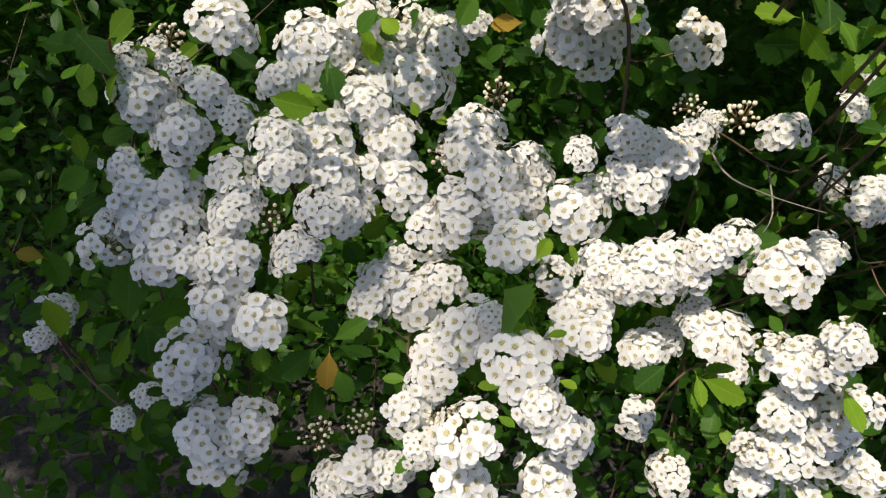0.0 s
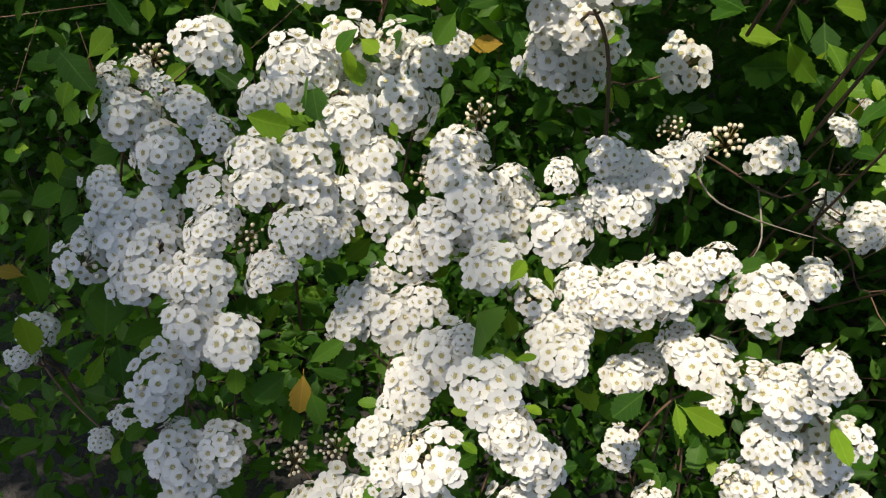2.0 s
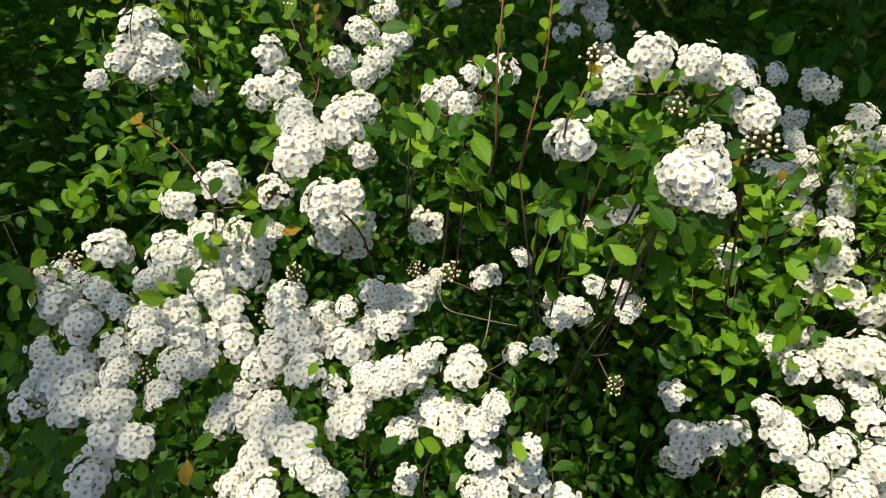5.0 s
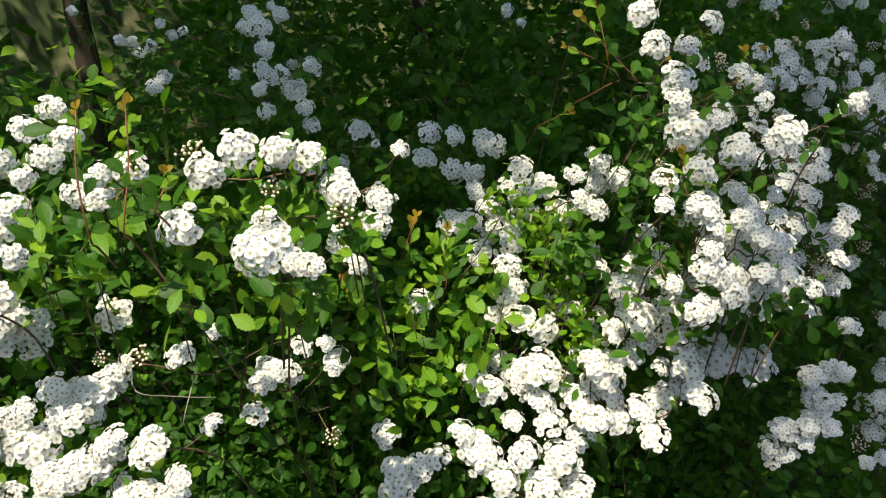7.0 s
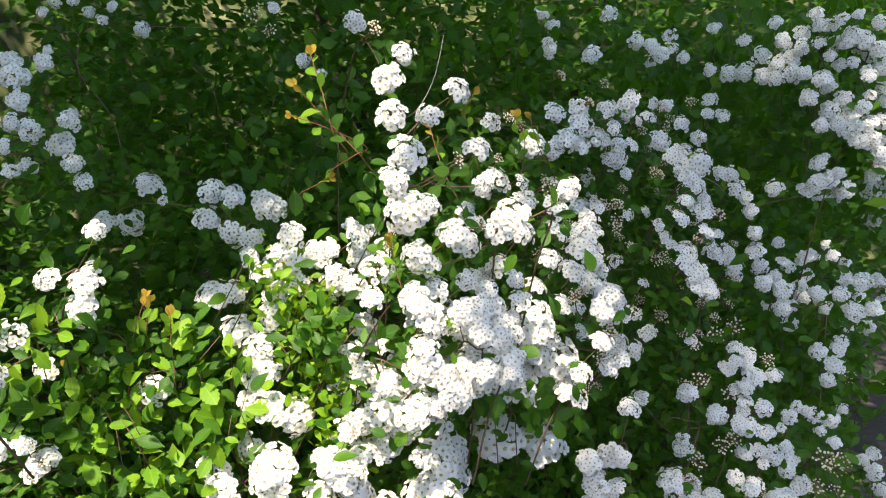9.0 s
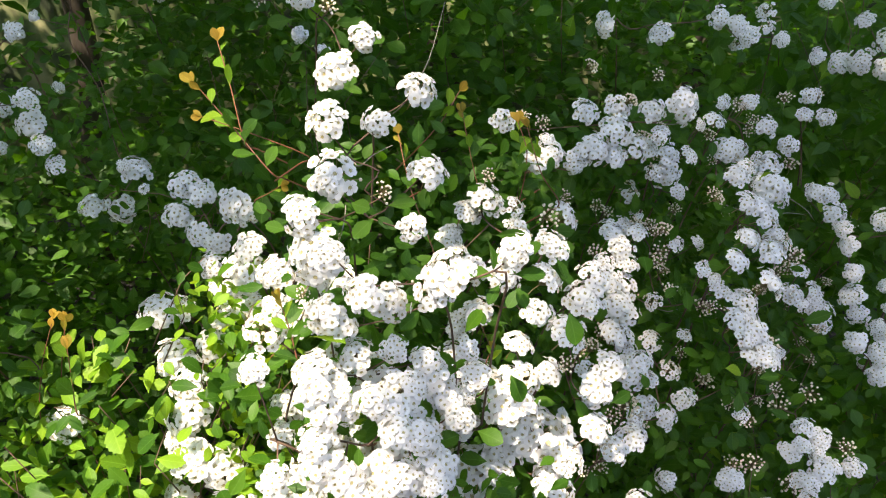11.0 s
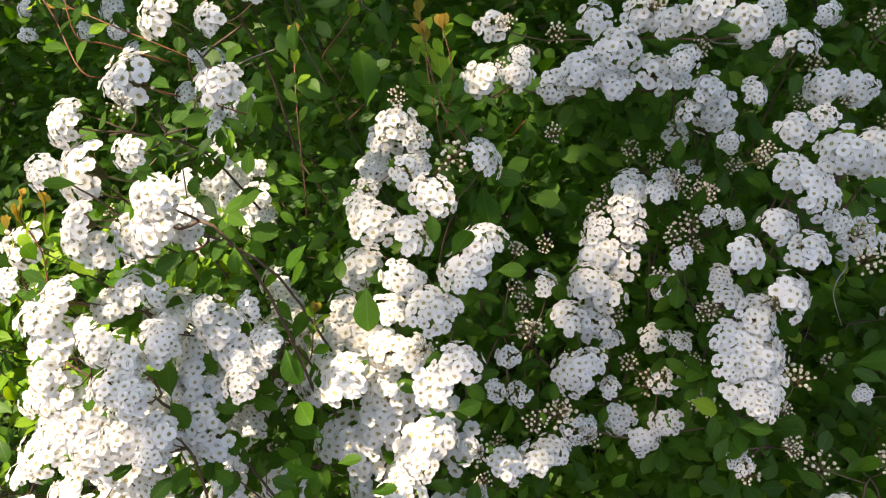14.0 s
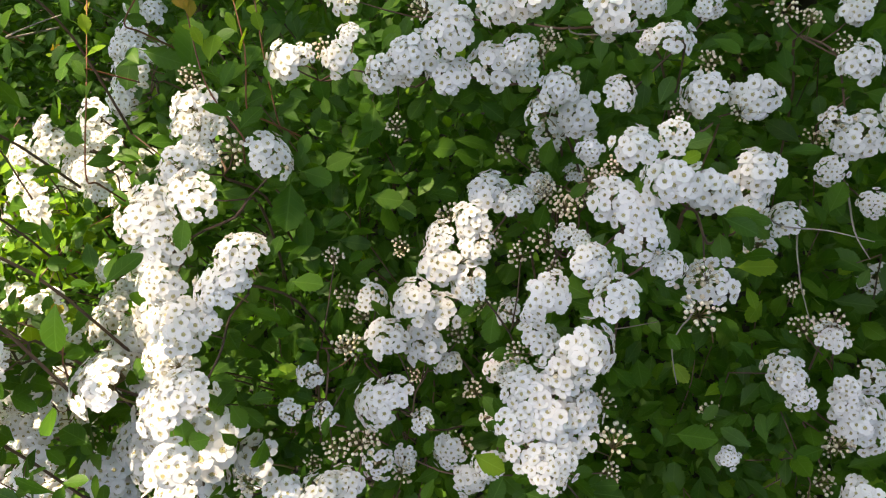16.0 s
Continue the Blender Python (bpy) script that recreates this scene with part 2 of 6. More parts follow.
LEAF_SHAPES = [leaf_shape(LEAF_FULL, 31 + i, (-1, -0.5, 0, 0.5, 1)) for i in range(8)]
MID_SHAPES = [leaf_shape(LEAF_FULL, 91 + i) for i in range(8)]
FAR_SHAPES = [leaf_shape(((0.0, 0.012), (0.35, 0.30), (0.70, 0.38), (1.0, 0.03)), 71 + i) for i in range(8)]
LIGHT_SHAPES = [leaf_shape(LEAF_LIGHT, 61 + i) for i in range(8)]


def leaf_meshes(mat):
    out = []
    for verts, faces, uvs in LEAF_SHAPES:
        s = Shape()
        s.add(verts, faces, 0, uvs)
        tube(s, [(0, -0.16, -0.02), (0, 0.02, 0.0)], 0.012, 0.010, 0, 4)
        out.append(s.mesh("leaf", [mat]))
    return out


LEAVES = {"g": leaf_meshes(LEAF), "b": leaf_meshes(LEAF_BRIGHT), "y": leaf_meshes(LEAF_GOLD)}


def joined_leaves(name, rows, shapes, mats):
    """Many leaves in one mesh. Rows: place, way, normal, length, material slot."""
    vs, fs, ms, us, n = [], [], [], [], 0
    for k, (p, way, normal, size, slot) in enumerate(rows):
        verts, faces, uvs = shapes[k % len(shapes)]
        b = np.array(basis(way, normal)) * size
        vs.append(np.array(verts) @ b.T + np.array(p))
        fs.extend(tuple(i + n for i in f) for f in faces)
        ms.extend([slot] * len(faces))
        us.extend(uvs[i] for f in faces for i in f)
        n += len(verts)
    me = bpy.data.meshes.new(name)
    me.from_pydata(np.concatenate(vs).tolist(), [], fs)
    for m in mats:
        me.materials.append(m)
    me.polygons.foreach_set("material_index", ms)
    me.polygons.foreach_set("use_smooth", [True] * len(fs))
    me.uv_layers.new(name="UVMap").data.foreach_set("uv", np.array(us, float).ravel())
    me.update()
    return me


# ---------------------------------------------------------------- ground and background
def ground_material():
    m, nt, bsdf, out = material("soil")
    v = math_node(nt, "ADD", math_node(nt, "MULTIPLY", noise_value(nt, 3, 5), 0.6), math_node(nt, "MULTIPLY", noise_value(nt, 70, 5), 0.5))
    nt.links.new(ramp(nt, v, (0.3, (0.016, 0.014, 0.013)), (0.55, (0.034, 0.031, 0.030)), (0.8, (0.060, 0.052, 0.046))), bsdf.inputs["Base Color"])
    bsdf.inputs["Roughness"].default_value = 0.9
    bump(nt, bsdf, noise_value(nt, 60, 6), 0.8, 0.02)
    return m


def make_ground():
    bm = bmesh.new()
    bmesh.ops.create_grid(bm, x_segments=60, y_segments=60, size=1)
    for v in bm.verts:
        for axis in (0, 1):
            c = v.co[axis]
            v.co[axis] = math.copysign(abs(c) ** 3 * 150 + abs(c) * 6, c)
        v.co.z = 0.03 * noise.noise(Vector((v.co.x, v.co.y, 0)) * 1.3)
    me = bpy.data.meshes.new("ground")
    bm.to_mesh(me)
    bm.free()
    me.materials.append(ground_material())
    return tagged(new("ground", me), "dark trodden soil path under the hedge", "ground", kind="structure")


ground = make_ground()

# ---------------------------------------------------------------- shrubs
RNG = random.Random(5)
SHRUB_LABELS = {
    "A": ((0.05, 0.95), "white-flowering spirea shrub with dense heads on arching twigs"),
    "T": ((0.10, 1.15), "spirea shrub with sunlit white heads and small green leaves"),
    "B": ((0.55, 0.95), "low leafy spirea shrub with upright red-brown shoots and white heads"),
    "C": ((0.82, 0.95), "spirea shrub with hanging columns of white flower heads"),
    "D": ((1.15, 1.10), "shaded spirea shrub with white heads and many unopened buds"),
    "E": ((1.50, 1.15), "shaded spirea shrub with sparse white heads and buds"),
    "F": ((1.75, 1.25), "tall arching spirea shrub with cascades of small white heads"),
    "H": ((-0.45, 0.55), "leafy spirea shrub at the end of the row"),
    "G": ((0.55, 1.55), "dark shaded spirea shrub with a few white heads"),
}


class Shrub:
    def __init__(self, key):
        (x, y), label = SHRUB_LABELS[key]
        self.key, self.base = key, Vector((x, y, 0))
        self.ob = tagged(new("spirea_shrub"), label, "shrub", "shrubs of the hedge")
        self.ob.location = self.base
        self.leaves, self.near, self.deep, self.tips = 0, [], [], []
        self.leafy, self.bits = None, None

    def part(self, name, me, label="", kind=""):
        ob = new(name, me)
        ob.parent = self.ob
        ob.matrix_parent_inverse = Matrix.Translation(-self.base)
        return tagged(ob, label, kind=kind)

    def far(self):
        return self.key in "FG"


SHRUBS = {k: Shrub(k) for k in SHRUB_LABELS}


def child(name, me, parent, m):
    ob = new(name, me)
    ob.parent = parent
    ob.matrix_basis = m
    return ob


def wobble(amount):
    return Vector((RNG.gauss(0, amount), RNG.gauss(0, amount), RNG.gauss(0, amount)))


def leaf_at(shrub, parent, p, way, normal, size, kind="g", must=False):
    """A leaf of its own while the shrub has few, else one of the joined ones."""
    if must or (shrub.leaves < 270 and not shrub.far()):
        shrub.leaves += 1
        b = basis(way, normal).to_4x4()
        child("leaf", RNG.choice(LEAVES[kind]), parent, Matrix.Translation(p) @ b @ Matrix.Scale(size, 4))
    else:
        shrub.near.append((p, way, normal, size, "gby".index(kind)))


def spray(key, facing, heads):
    """A twig with flower heads (place, width in mm, kind) that face outward, and leaves behind them."""
    shrub, facing = SHRUBS[key], Vector(facing)
    pts = [Vector(h[:3]) for h in heads]
    mid = sum(pts, Vector()) / len(pts)
    cov = np.cov(np.array([p - mid for p in pts]).T)
    axis = Vector(np.linalg.eigh(cov)[1][:, -1])
    if axis.z > 0:
        axis = -axis
    order = sorted(pts, key=lambda p: (p - mid).dot(axis))
    back = facing * 0.042 + Vector((0, 0, 0.004))
    line = []
    for i in range(len(order)):
        some = order[max(0, i - 1):i + 2]
        line.append(sum(some, Vector()) / len(some) - back)
    inside = line[0] - facing * 0.10 - Vector((0, 0, 0.08)) + wobble(0.02)
    shrub.tips.append(inside)
    path = bowed([inside, (inside + line[0]) / 2 + Vector((0, 0, 0.02)), *line], 3)
    s = Shape()
    tube(s, path, 0.0011, 0.0006, 0, 6)
    for p in pts:
        near = min(path, key=lambda q: (q - p).length)
        foot = p - facing * 0.012
        tube(s, [near, (near + foot) / 2 - facing * 0.004, foot], 0.0007, 0.0005, 0, 4)
    twig = shrub.part("flowering_twig", s.mesh("flowering_twig", [BARK]))
    # smaller heads close the gaps of the dense masses
    if key in "AC":
        for i, p in enumerate(pts):
            for j in range(i + 1, len(pts)):
                gap = (pts[j] - p).length
                if 0.020 < gap < 0.038 and RNG.random() < 0.35:
                    q = (p + pts[j]) / 2 - facing * 0.020 + wobble(0.003)
                    n = (facing + wobble(0.25)).normalized()
                    size = (heads[i][3] + heads[j][3]) / 2 / 40 * RNG.uniform(0.65, 0.9)
                    child("flower_head", RNG.choice(FAR_DOMES["f"]), twig, Matrix.Translation(q) @ n.to_track_quat("Z", "Y").to_matrix().to_4x4() @ Matrix.Scale(size, 4))
    for p, (_, _, _, width, kind) in zip(pts, heads):
        away = p - mid - (p - mid).dot(axis) * axis
        n = (facing + wobble(0.20) + away * 4).normalized()
        far = shrub.far()
        me = RNG.choice((FAR_DOMES if far else DOMES)[kind])
        size = width / (40 if kind != "b" else 33)
        m = Matrix.Translation(p - n * 0.006) @ n.to_track_quat("Z", "Y").to_matrix().to_4x4() @ Matrix.Rotation(RNG.uniform(0, 6.28), 4, "Z") @ Matrix.Scale(size, 4)
        child("flower_head" if kind != "b" else "bud_head", me, twig, m)
        for k in range(3 if key in "ABC" else 4):
            a = RNG.uniform(0, 6.28)
            side = (facing.orthogonal().normalized() * math.cos(a) + facing.cross(facing.orthogonal().normalized()) * math.sin(a))
            way = side + facing * RNG.uniform(-0.15, 0.2) + Vector((0, 0, RNG.uniform(-0.25, 0.35)))
            foot = p - facing * RNG.uniform(0.042, 0.075) + side * RNG.uniform(0.002, 0.014)
            # shrubs that stand in sun get a share of leaves in the lit tint
            leaf_at(shrub, twig, foot, way, facing + Vector((0, 0, 0.6)) + wobble(0.35), RNG.uniform(0.013, 0.022), "b" if RNG.random() < {"A": 0.25, "T": 0.45, "B": 0.18}.get(key, 0) else "g")
        if key in "DE" and RNG.random() < 0.45:
            q = p - facing * RNG.uniform(0.02, 0.05) + Vector((RNG.gauss(0, 0.03), 0, RNG.gauss(0, 0.03)))
            n = (facing + wobble(0.25)).normalized()
            child("bud_head", RNG.choice(DOMES["b"]), twig, Matrix.Translation(q) @ n.to_track_quat("Z", "Y").to_matrix().to_4x4() @ Matrix.Scale(RNG.uniform(0.45, 0.7), 4))
        for k in range({"B": 2, "C": 2, "A": 3 if mid.x < 0.15 else 1}.get(key, 12)):
            q = p - facing * RNG.uniform(0.17 if key == "A" else 0.10, 0.17 if key in "BC" else 0.46) + wobble(0.04)
            shrub.deep.append((q, wobble(1) + Vector((0, 0, 0.2)), facing + Vector((0, 0, 0.7)) + wobble(0.5), RNG.uniform(0.015, 0.025), 0))


def lone_leaf(key, foot, tip, facing, kind):
    shrub = SHRUBS[key]
    foot, tip, facing = Vector(foot), Vector(tip), Vector(facing)
    foot, tip = foot - facing * 0.022, tip - facing * 0.018
    if shrub.leafy is None:
        s = Shape()
        tube(s, [foot - facing * 0.05, foot - facing * 0.02, foot], 0.0012, 0.0006, 0, 4)
        shrub.leafy = shrub.part("leafy_twig", s.mesh("leafy_twig", [RED_BARK]))
    leaf_at(shrub, shrub.leafy, foot, tip - foot, facing + wobble(0.45), (tip - foot).length * 0.86, kind, True)


def shoot(key, foot, tip, count, size, facing):
    """An upright young shoot with alternate leaves, bronze at its tip."""
    shrub = SHRUBS[key]
    foot, tip, facing = Vector(foot), Vector(tip), Vector(facing)
    line = bowed([foot - facing * 0.07 - (tip - foot) * 0.08, foot - facing * 0.02 - (tip - foot) * 0.03, foot, (foot + tip) / 2 + wobble(0.004), tip], 5)
    s = Shape()
    tube(s, line, 0.0008, 0.0004, 0, 6)
    stem = shrub.part("leafy_shoot", s.mesh("leafy_shoot", [RED_BARK]), "red-brown young shoot")
    shrub.tips.append(line[0])
    up = (tip - foot).normalized()
    across = up.cross(facing).normalized()
    for k in range(count + 3):
        t = min(1.0, (k + 0.4) / count)
        p = foot.lerp(tip, t)
        a = k * 2.4
        side = across * math.cos(a) + facing * math.sin(a) * 0.8
        way = side * (1.0 - 0.55 * t) + up * (0.45 + 0.5 * t) + wobble(0.12)
        kind = "y" if t > 0.9 else "b" if t > 0.55 else "g"
        leaf_at(shrub, stem, p, way, up * 0.35 + facing * 0.9 + wobble(0.3), size * RNG.uniform(0.75, 1.1) * (1 - 0.45 * max(0, t - 0.6) / 0.4), kind, True)


def tuft(key, middle, radius, count, size, facing, young=0.04):
    """A mass of leaves on small twigs; young is the share in the painted sunlit tint."""
    shrub = SHRUBS[key]
    middle, facing = Vector(middle), Vector(facing)
    for k in range(count):
        d = wobble(0.55)
        d -= facing * max(0, d.dot(facing))
        p = middle + d * radius - facing * abs(RNG.gauss(0, 0.35)) * radius
        slot = 1 if RNG.random() < young else 0
        shrub.near.append((p, wobble(0.8) + Vector((0, 0, 0.35)), SUN * 0.8 + facing * 0.5 + wobble(0.32), size * RNG.uniform(0.6, 1.15), slot))
    for k in range(max(2, count // 26)):
        a = middle + wobble(0.5) * radius - facing * 0.02
        b = a + (Vector((0, 0, 1)) + wobble(0.5)).normalized() * radius * 0.7
        shrub.bits = shrub.bits or Shape()
        tube(shrub.bits, [a - facing * 0.06 - Vector((0, 0, 0.05)), a, b], 0.0008, 0.0004, 0, 4)


def bare_twig(key, points):
    s = Shape()
    pts = [Vector(p) for p in points]
    start = pts[0] + (pts[0] - pts[1]) * 0.5 + Vector((0, 0.05, 0))
    tube(s, bowed([start, *pts], 4), 0.0008, 0.0003, 0, 5)
    SHRUBS[key].part("bare_twig", s.mesh("bare_twig", [DRY]), "dry grey bare twig")


spray("A", (0.396, -0.669, 0.629), [
    (-0.041, 0.407, 1.269, 39, "f"), (-0.069, 0.394, 1.259, 21, "b"), (-0.072, 0.368, 1.230, 36, "f"), (-0.056, 0.383, 1.245, 17, "p"),
    (-0.035, 0.377, 1.240, 29, "f"), (-0.041, 0.351, 1.220, 34, "f"), (-0.083, 0.376, 1.248, 20, "f"), (-0.015, 0.372, 1.229, 24, "f")])
spray("A", (0.381, -0.558, 0.738), [
    (-0.071, 0.338, 1.198, 25, "f"), (-0.059, 0.329, 1.187, 34, "f"), (-0.039, 0.340, 1.188, 35, "f"), (-0.045, 0.322, 1.178, 34, "f"),
    (-0.025, 0.323, 1.182, 31, "f"), (-0.035, 0.305, 1.167, 32, "f"), (-0.011, 0.305, 1.176, 23, "f"), (-0.066, 0.310, 1.167, 30, "p")])
spray("A", (0.285, -0.518, 0.806), [
    (-0.009, 0.346, 1.207, 29, "f"), (0.005, 0.338, 1.203, 23, "f"), (0.001, 0.326, 1.198, 26, "f"), (0.008, 0.304, 1.180, 33, "f"),
    (0.006, 0.292, 1.162, 36, "f"), (0.036, 0.285, 1.164, 33, "f"), (-0.004, 0.283, 1.132, 36, "f"), (-0.007, 0.276, 1.112, 26, "f"),
    (0.010, 0.267, 1.091, 37, "f"), (0.035, 0.268, 1.099, 32, "f"), (0.017, 0.266, 1.073, 35, "f")])
spray("A", (0.217, -0.772, 0.597), [
    (0.001, 0.423, 1.262, 42, "f"), (-0.004, 0.396, 1.245, 28, "f"), (0.006, 0.414, 1.248, 33, "f"), (0.030, 0.444, 1.274, 37, "f"),
    (0.057, 0.448, 1.278, 29, "p"), (0.022, 0.427, 1.261, 29, "f"), (0.038, 0.424, 1.244, 40, "f"), (0.076, 0.424, 1.249, 40, "f"),
    (0.052, 0.436, 1.253, 26, "f"), (0.080, 0.441, 1.275, 32, "f"), (0.100, 0.427, 1.292, 21, "f")])
spray("A", (0.213, -0.689, 0.692), [
    (0.013, 0.353, 1.238, 29, "f"), (0.021, 0.339, 1.226, 28, "f"), (0.033, 0.375, 1.227, 36, "f"), (0.046, 0.367, 1.217, 34, "f"),
    (0.054, 0.372, 1.205, 34, "f"), (0.064, 0.403, 1.226, 35, "f"), (0.071, 0.397, 1.207, 33, "f"), (0.083, 0.382, 1.200, 34, "f"),
    (0.048, 0.326, 1.211, 26, "f"), (0.057, 0.338, 1.201, 26, "f"), (0.049, 0.404, 1.240, 32, "f")])
spray("A", (0.252, -0.606, 0.754), [
    (0.031, 0.330, 1.180, 25, "f"), (0.040, 0.335, 1.184, 20, "f"), (0.016, 0.339, 1.188, 20, "b"), (0.028, 0.323, 1.177, 20, "f")])
spray("A", (0.058, -0.726, 0.685), [
    (0.113, 0.420, 1.233, 35, "f"), (0.115, 0.409, 1.224, 33, "f"), (0.132, 0.388, 1.221, 38, "f"), (0.141, 0.382, 1.213, 30, "f"),
    (0.146, 0.420, 1.221, 26, "f"), (0.154, 0.406, 1.204, 29, "f"), (0.120, 0.418, 1.257, 21, "b"), (0.100, 0.412, 1.214, 26, "b"),
    (0.109, 0.376, 1.196, 39, "f"), (0.104, 0.375, 1.182, 33, "f"), (0.116, 0.383, 1.205, 28, "f")])
spray("A", (-0.005, -0.838, 0.545), [
    (0.162, 0.344, 1.358, 32, "f"), (0.181, 0.352, 1.357, 30, "f"), (0.149, 0.402, 1.324, 32, "f"), (0.168, 0.399, 1.325, 31, "f"),
    (0.152, 0.419, 1.299, 37, "f"), (0.169, 0.437, 1.289, 35, "f"), (0.180, 0.418, 1.312, 29, "p"), (0.232, 0.477, 1.292, 36, "p")])
spray("A", (-0.107, -0.754, 0.648), [
    (0.198, 0.393, 1.261, 27, "f"), (0.225, 0.413, 1.246, 36, "f"), (0.240, 0.427, 1.254, 25, "f"), (0.208, 0.383, 1.236, 27, "f"),
    (0.181, 0.385, 1.214, 38, "f"), (0.175, 0.387, 1.248, 19, "f"), (0.198, 0.389, 1.244, 20, "f")])
spray("A", (-0.151, -0.673, 0.724), [
    (0.150, 0.339, 1.210, 35, "f"), (0.174, 0.339, 1.197, 26, "p"), (0.188, 0.330, 1.192, 29, "f"), (0.193, 0.310, 1.191, 34, "f"),
    (0.200, 0.354, 1.208, 29, "f"), (0.217, 0.344, 1.214, 31, "f"), (0.210, 0.332, 1.208, 24, "f"), (0.236, 0.347, 1.221, 34, "f"),
    (0.225, 0.333, 1.216, 28, "f"), (0.245, 0.341, 1.233, 24, "f"), (0.252, 0.342, 1.245, 21, "f"), (0.279, 0.336, 1.233, 35, "f"),
    (0.319, 0.396, 1.216, 22, "f"), (0.202, 0.336, 1.210, 22, "p")])
spray("A", (-0.043, -0.565, 0.824), [
    (0.140, 0.292, 1.186, 36, "f"), (0.148, 0.294, 1.197, 20, "f"), (0.167, 0.263, 1.200, 36, "f"), (0.179, 0.250, 1.192, 24, "f"),
    (0.189, 0.250, 1.182, 27, "f"), (0.197, 0.255, 1.170, 22, "f")])
spray("A", (-0.020, -0.468, 0.884), [
    (0.147, 0.232, 1.185, 32, "f"), (0.137, 0.235, 1.183, 16, "b"), (0.155, 0.231, 1.151, 33, "f"), (0.191, 0.255, 1.143, 32, "f"),
    (0.177, 0.241, 1.117, 35, "f"), (0.156, 0.236, 1.101, 33, "f")])
spray("A", (0.092, -0.584, 0.807), [
    (0.080, 0.359, 1.147, 35, "f"), (0.074, 0.344, 1.145, 28, "f"), (0.102, 0.359, 1.145, 40, "f"), (0.117, 0.361, 1.162, 29, "f"),
    (0.083, 0.374, 1.155, 22, "f"), (0.122, 0.318, 1.148, 31, "f"), (0.127, 0.284, 1.165, 30, "f"), (0.124, 0.255, 1.158, 26, "f"),
    (0.131, 0.242, 1.155, 19, "f")])
spray("A", (0.114, -0.447, 0.887), [
    (0.102, 0.260, 1.099, 32, "f"), (0.080, 0.273, 1.067, 27, "f"), (0.120, 0.248, 1.126, 21, "f"), (0.066, 0.292, 1.082, 21, "b"),
    (0.093, 0.278, 1.117, 18, "b"), (0.093, 0.255, 1.057, 31, "f")])
spray("A", (-0.322, -0.548, 0.772), [
    (0.287, 0.319, 1.203, 22, "p"), (0.298, 0.313, 1.198, 32, "f"), (0.304, 0.305, 1.225, 23, "f"), (0.305, 0.304, 1.212, 19, "f"),
    (0.300, 0.310, 1.173, 27, "f"), (0.335, 0.327, 1.159, 32, "f"), (0.334, 0.318, 1.178, 24, "f"), (0.310, 0.309, 1.147, 32, "f"),
    (0.343, 0.331, 1.129, 34, "f"), (0.293, 0.305, 1.146, 25, "p"), (0.303, 0.309, 1.121, 26, "f"), (0.371, 0.338, 1.112, 31, "f"),
    (0.348, 0.327, 1.085, 35, "f")])
spray("A", (-0.204, -0.592, 0.780), [
    (0.267, 0.337, 1.187, 35, "f"), (0.256, 0.347, 1.188, 26, "f"), (0.253, 0.351, 1.190, 19, "p"), (0.275, 0.325, 1.177, 19, "f"),
    (0.231, 0.343, 1.160, 29, "f"), (0.241, 0.327, 1.123, 24, "f"), (0.269, 0.326, 1.085, 26, "f")])
spray("A", (-0.266, -0.772, 0.577), [
    (0.288, 0.451, 1.258, 28, "f"), (0.256, 0.433, 1.269, 24, "b"), (0.415, 0.682, 1.237, 32, "f"), (0.364, 0.466, 1.215, 27, "f"),
    (0.224, 0.427, 1.271, 17, "b")])
spray("A", (0.379, -0.429, 0.820), [
    (-0.123, 0.327, 1.086, 26, "f"), (-0.131, 0.320, 1.069, 20, "f"), (-0.069, 0.300, 1.034, 19, "f"), (-0.055, 0.309, 1.051, 23, "f")])
spray("T", (0.425, -0.777, 0.464), [
    (-0.073, 0.561, 1.440, 38, "f"), (-0.083, 0.552, 1.414, 35, "f"), (-0.054, 0.557, 1.420, 39, "f"), (-0.063, 0.544, 1.395, 32, "f"),
    (-0.047, 0.555, 1.404, 30, "f"), (-0.092, 0.546, 1.404, 27, "f"), (-0.105, 0.526, 1.387, 23, "f")])
spray("T", (0.406, -0.813, 0.418), [
    (-0.100, 0.669, 1.465, 30, "f"), (-0.067, 0.667, 1.476, 33, "f"), (-0.179, 0.665, 1.476, 27, "f"), (-0.037, 0.621, 1.367, 34, "p")])
spray("T", (0.266, -0.814, 0.516), [
    (0.085, 0.487, 1.433, 34, "f"), (0.080, 0.458, 1.405, 31, "f"), (0.106, 0.457, 1.415, 31, "f"), (0.116, 0.429, 1.401, 32, "f"),
    (0.127, 0.410, 1.393, 29, "f"), (0.135, 0.391, 1.387, 30, "f"), (0.132, 0.382, 1.373, 38, "f"), (0.144, 0.389, 1.383, 28, "f")])
spray("T", (0.187, -0.861, 0.472), [
    (0.149, 0.558, 1.455, 29, "f"), (0.179, 0.570, 1.445, 33, "f"), (0.164, 0.582, 1.472, 27, "f"), (0.140, 0.514, 1.427, 28, "f"),
    (0.163, 0.551, 1.426, 30, "f"), (0.166, 0.483, 1.420, 24, "f"), (0.179, 0.404, 1.415, 28, "f"), (0.169, 0.389, 1.405, 37, "f"),
    (0.162, 0.391, 1.395, 28, "f"), (0.170, 0.398, 1.412, 23, "f")])
spray("T", (0.290, -0.787, 0.545), [
    (0.190, 0.380, 1.380, 23, "f"), (0.067, 0.399, 1.343, 35, "f"), (0.023, 0.402, 1.314, 31, "f"), (0.120, 0.370, 1.349, 28, "p"),
    (0.079, 0.537, 1.482, 25, "b")])
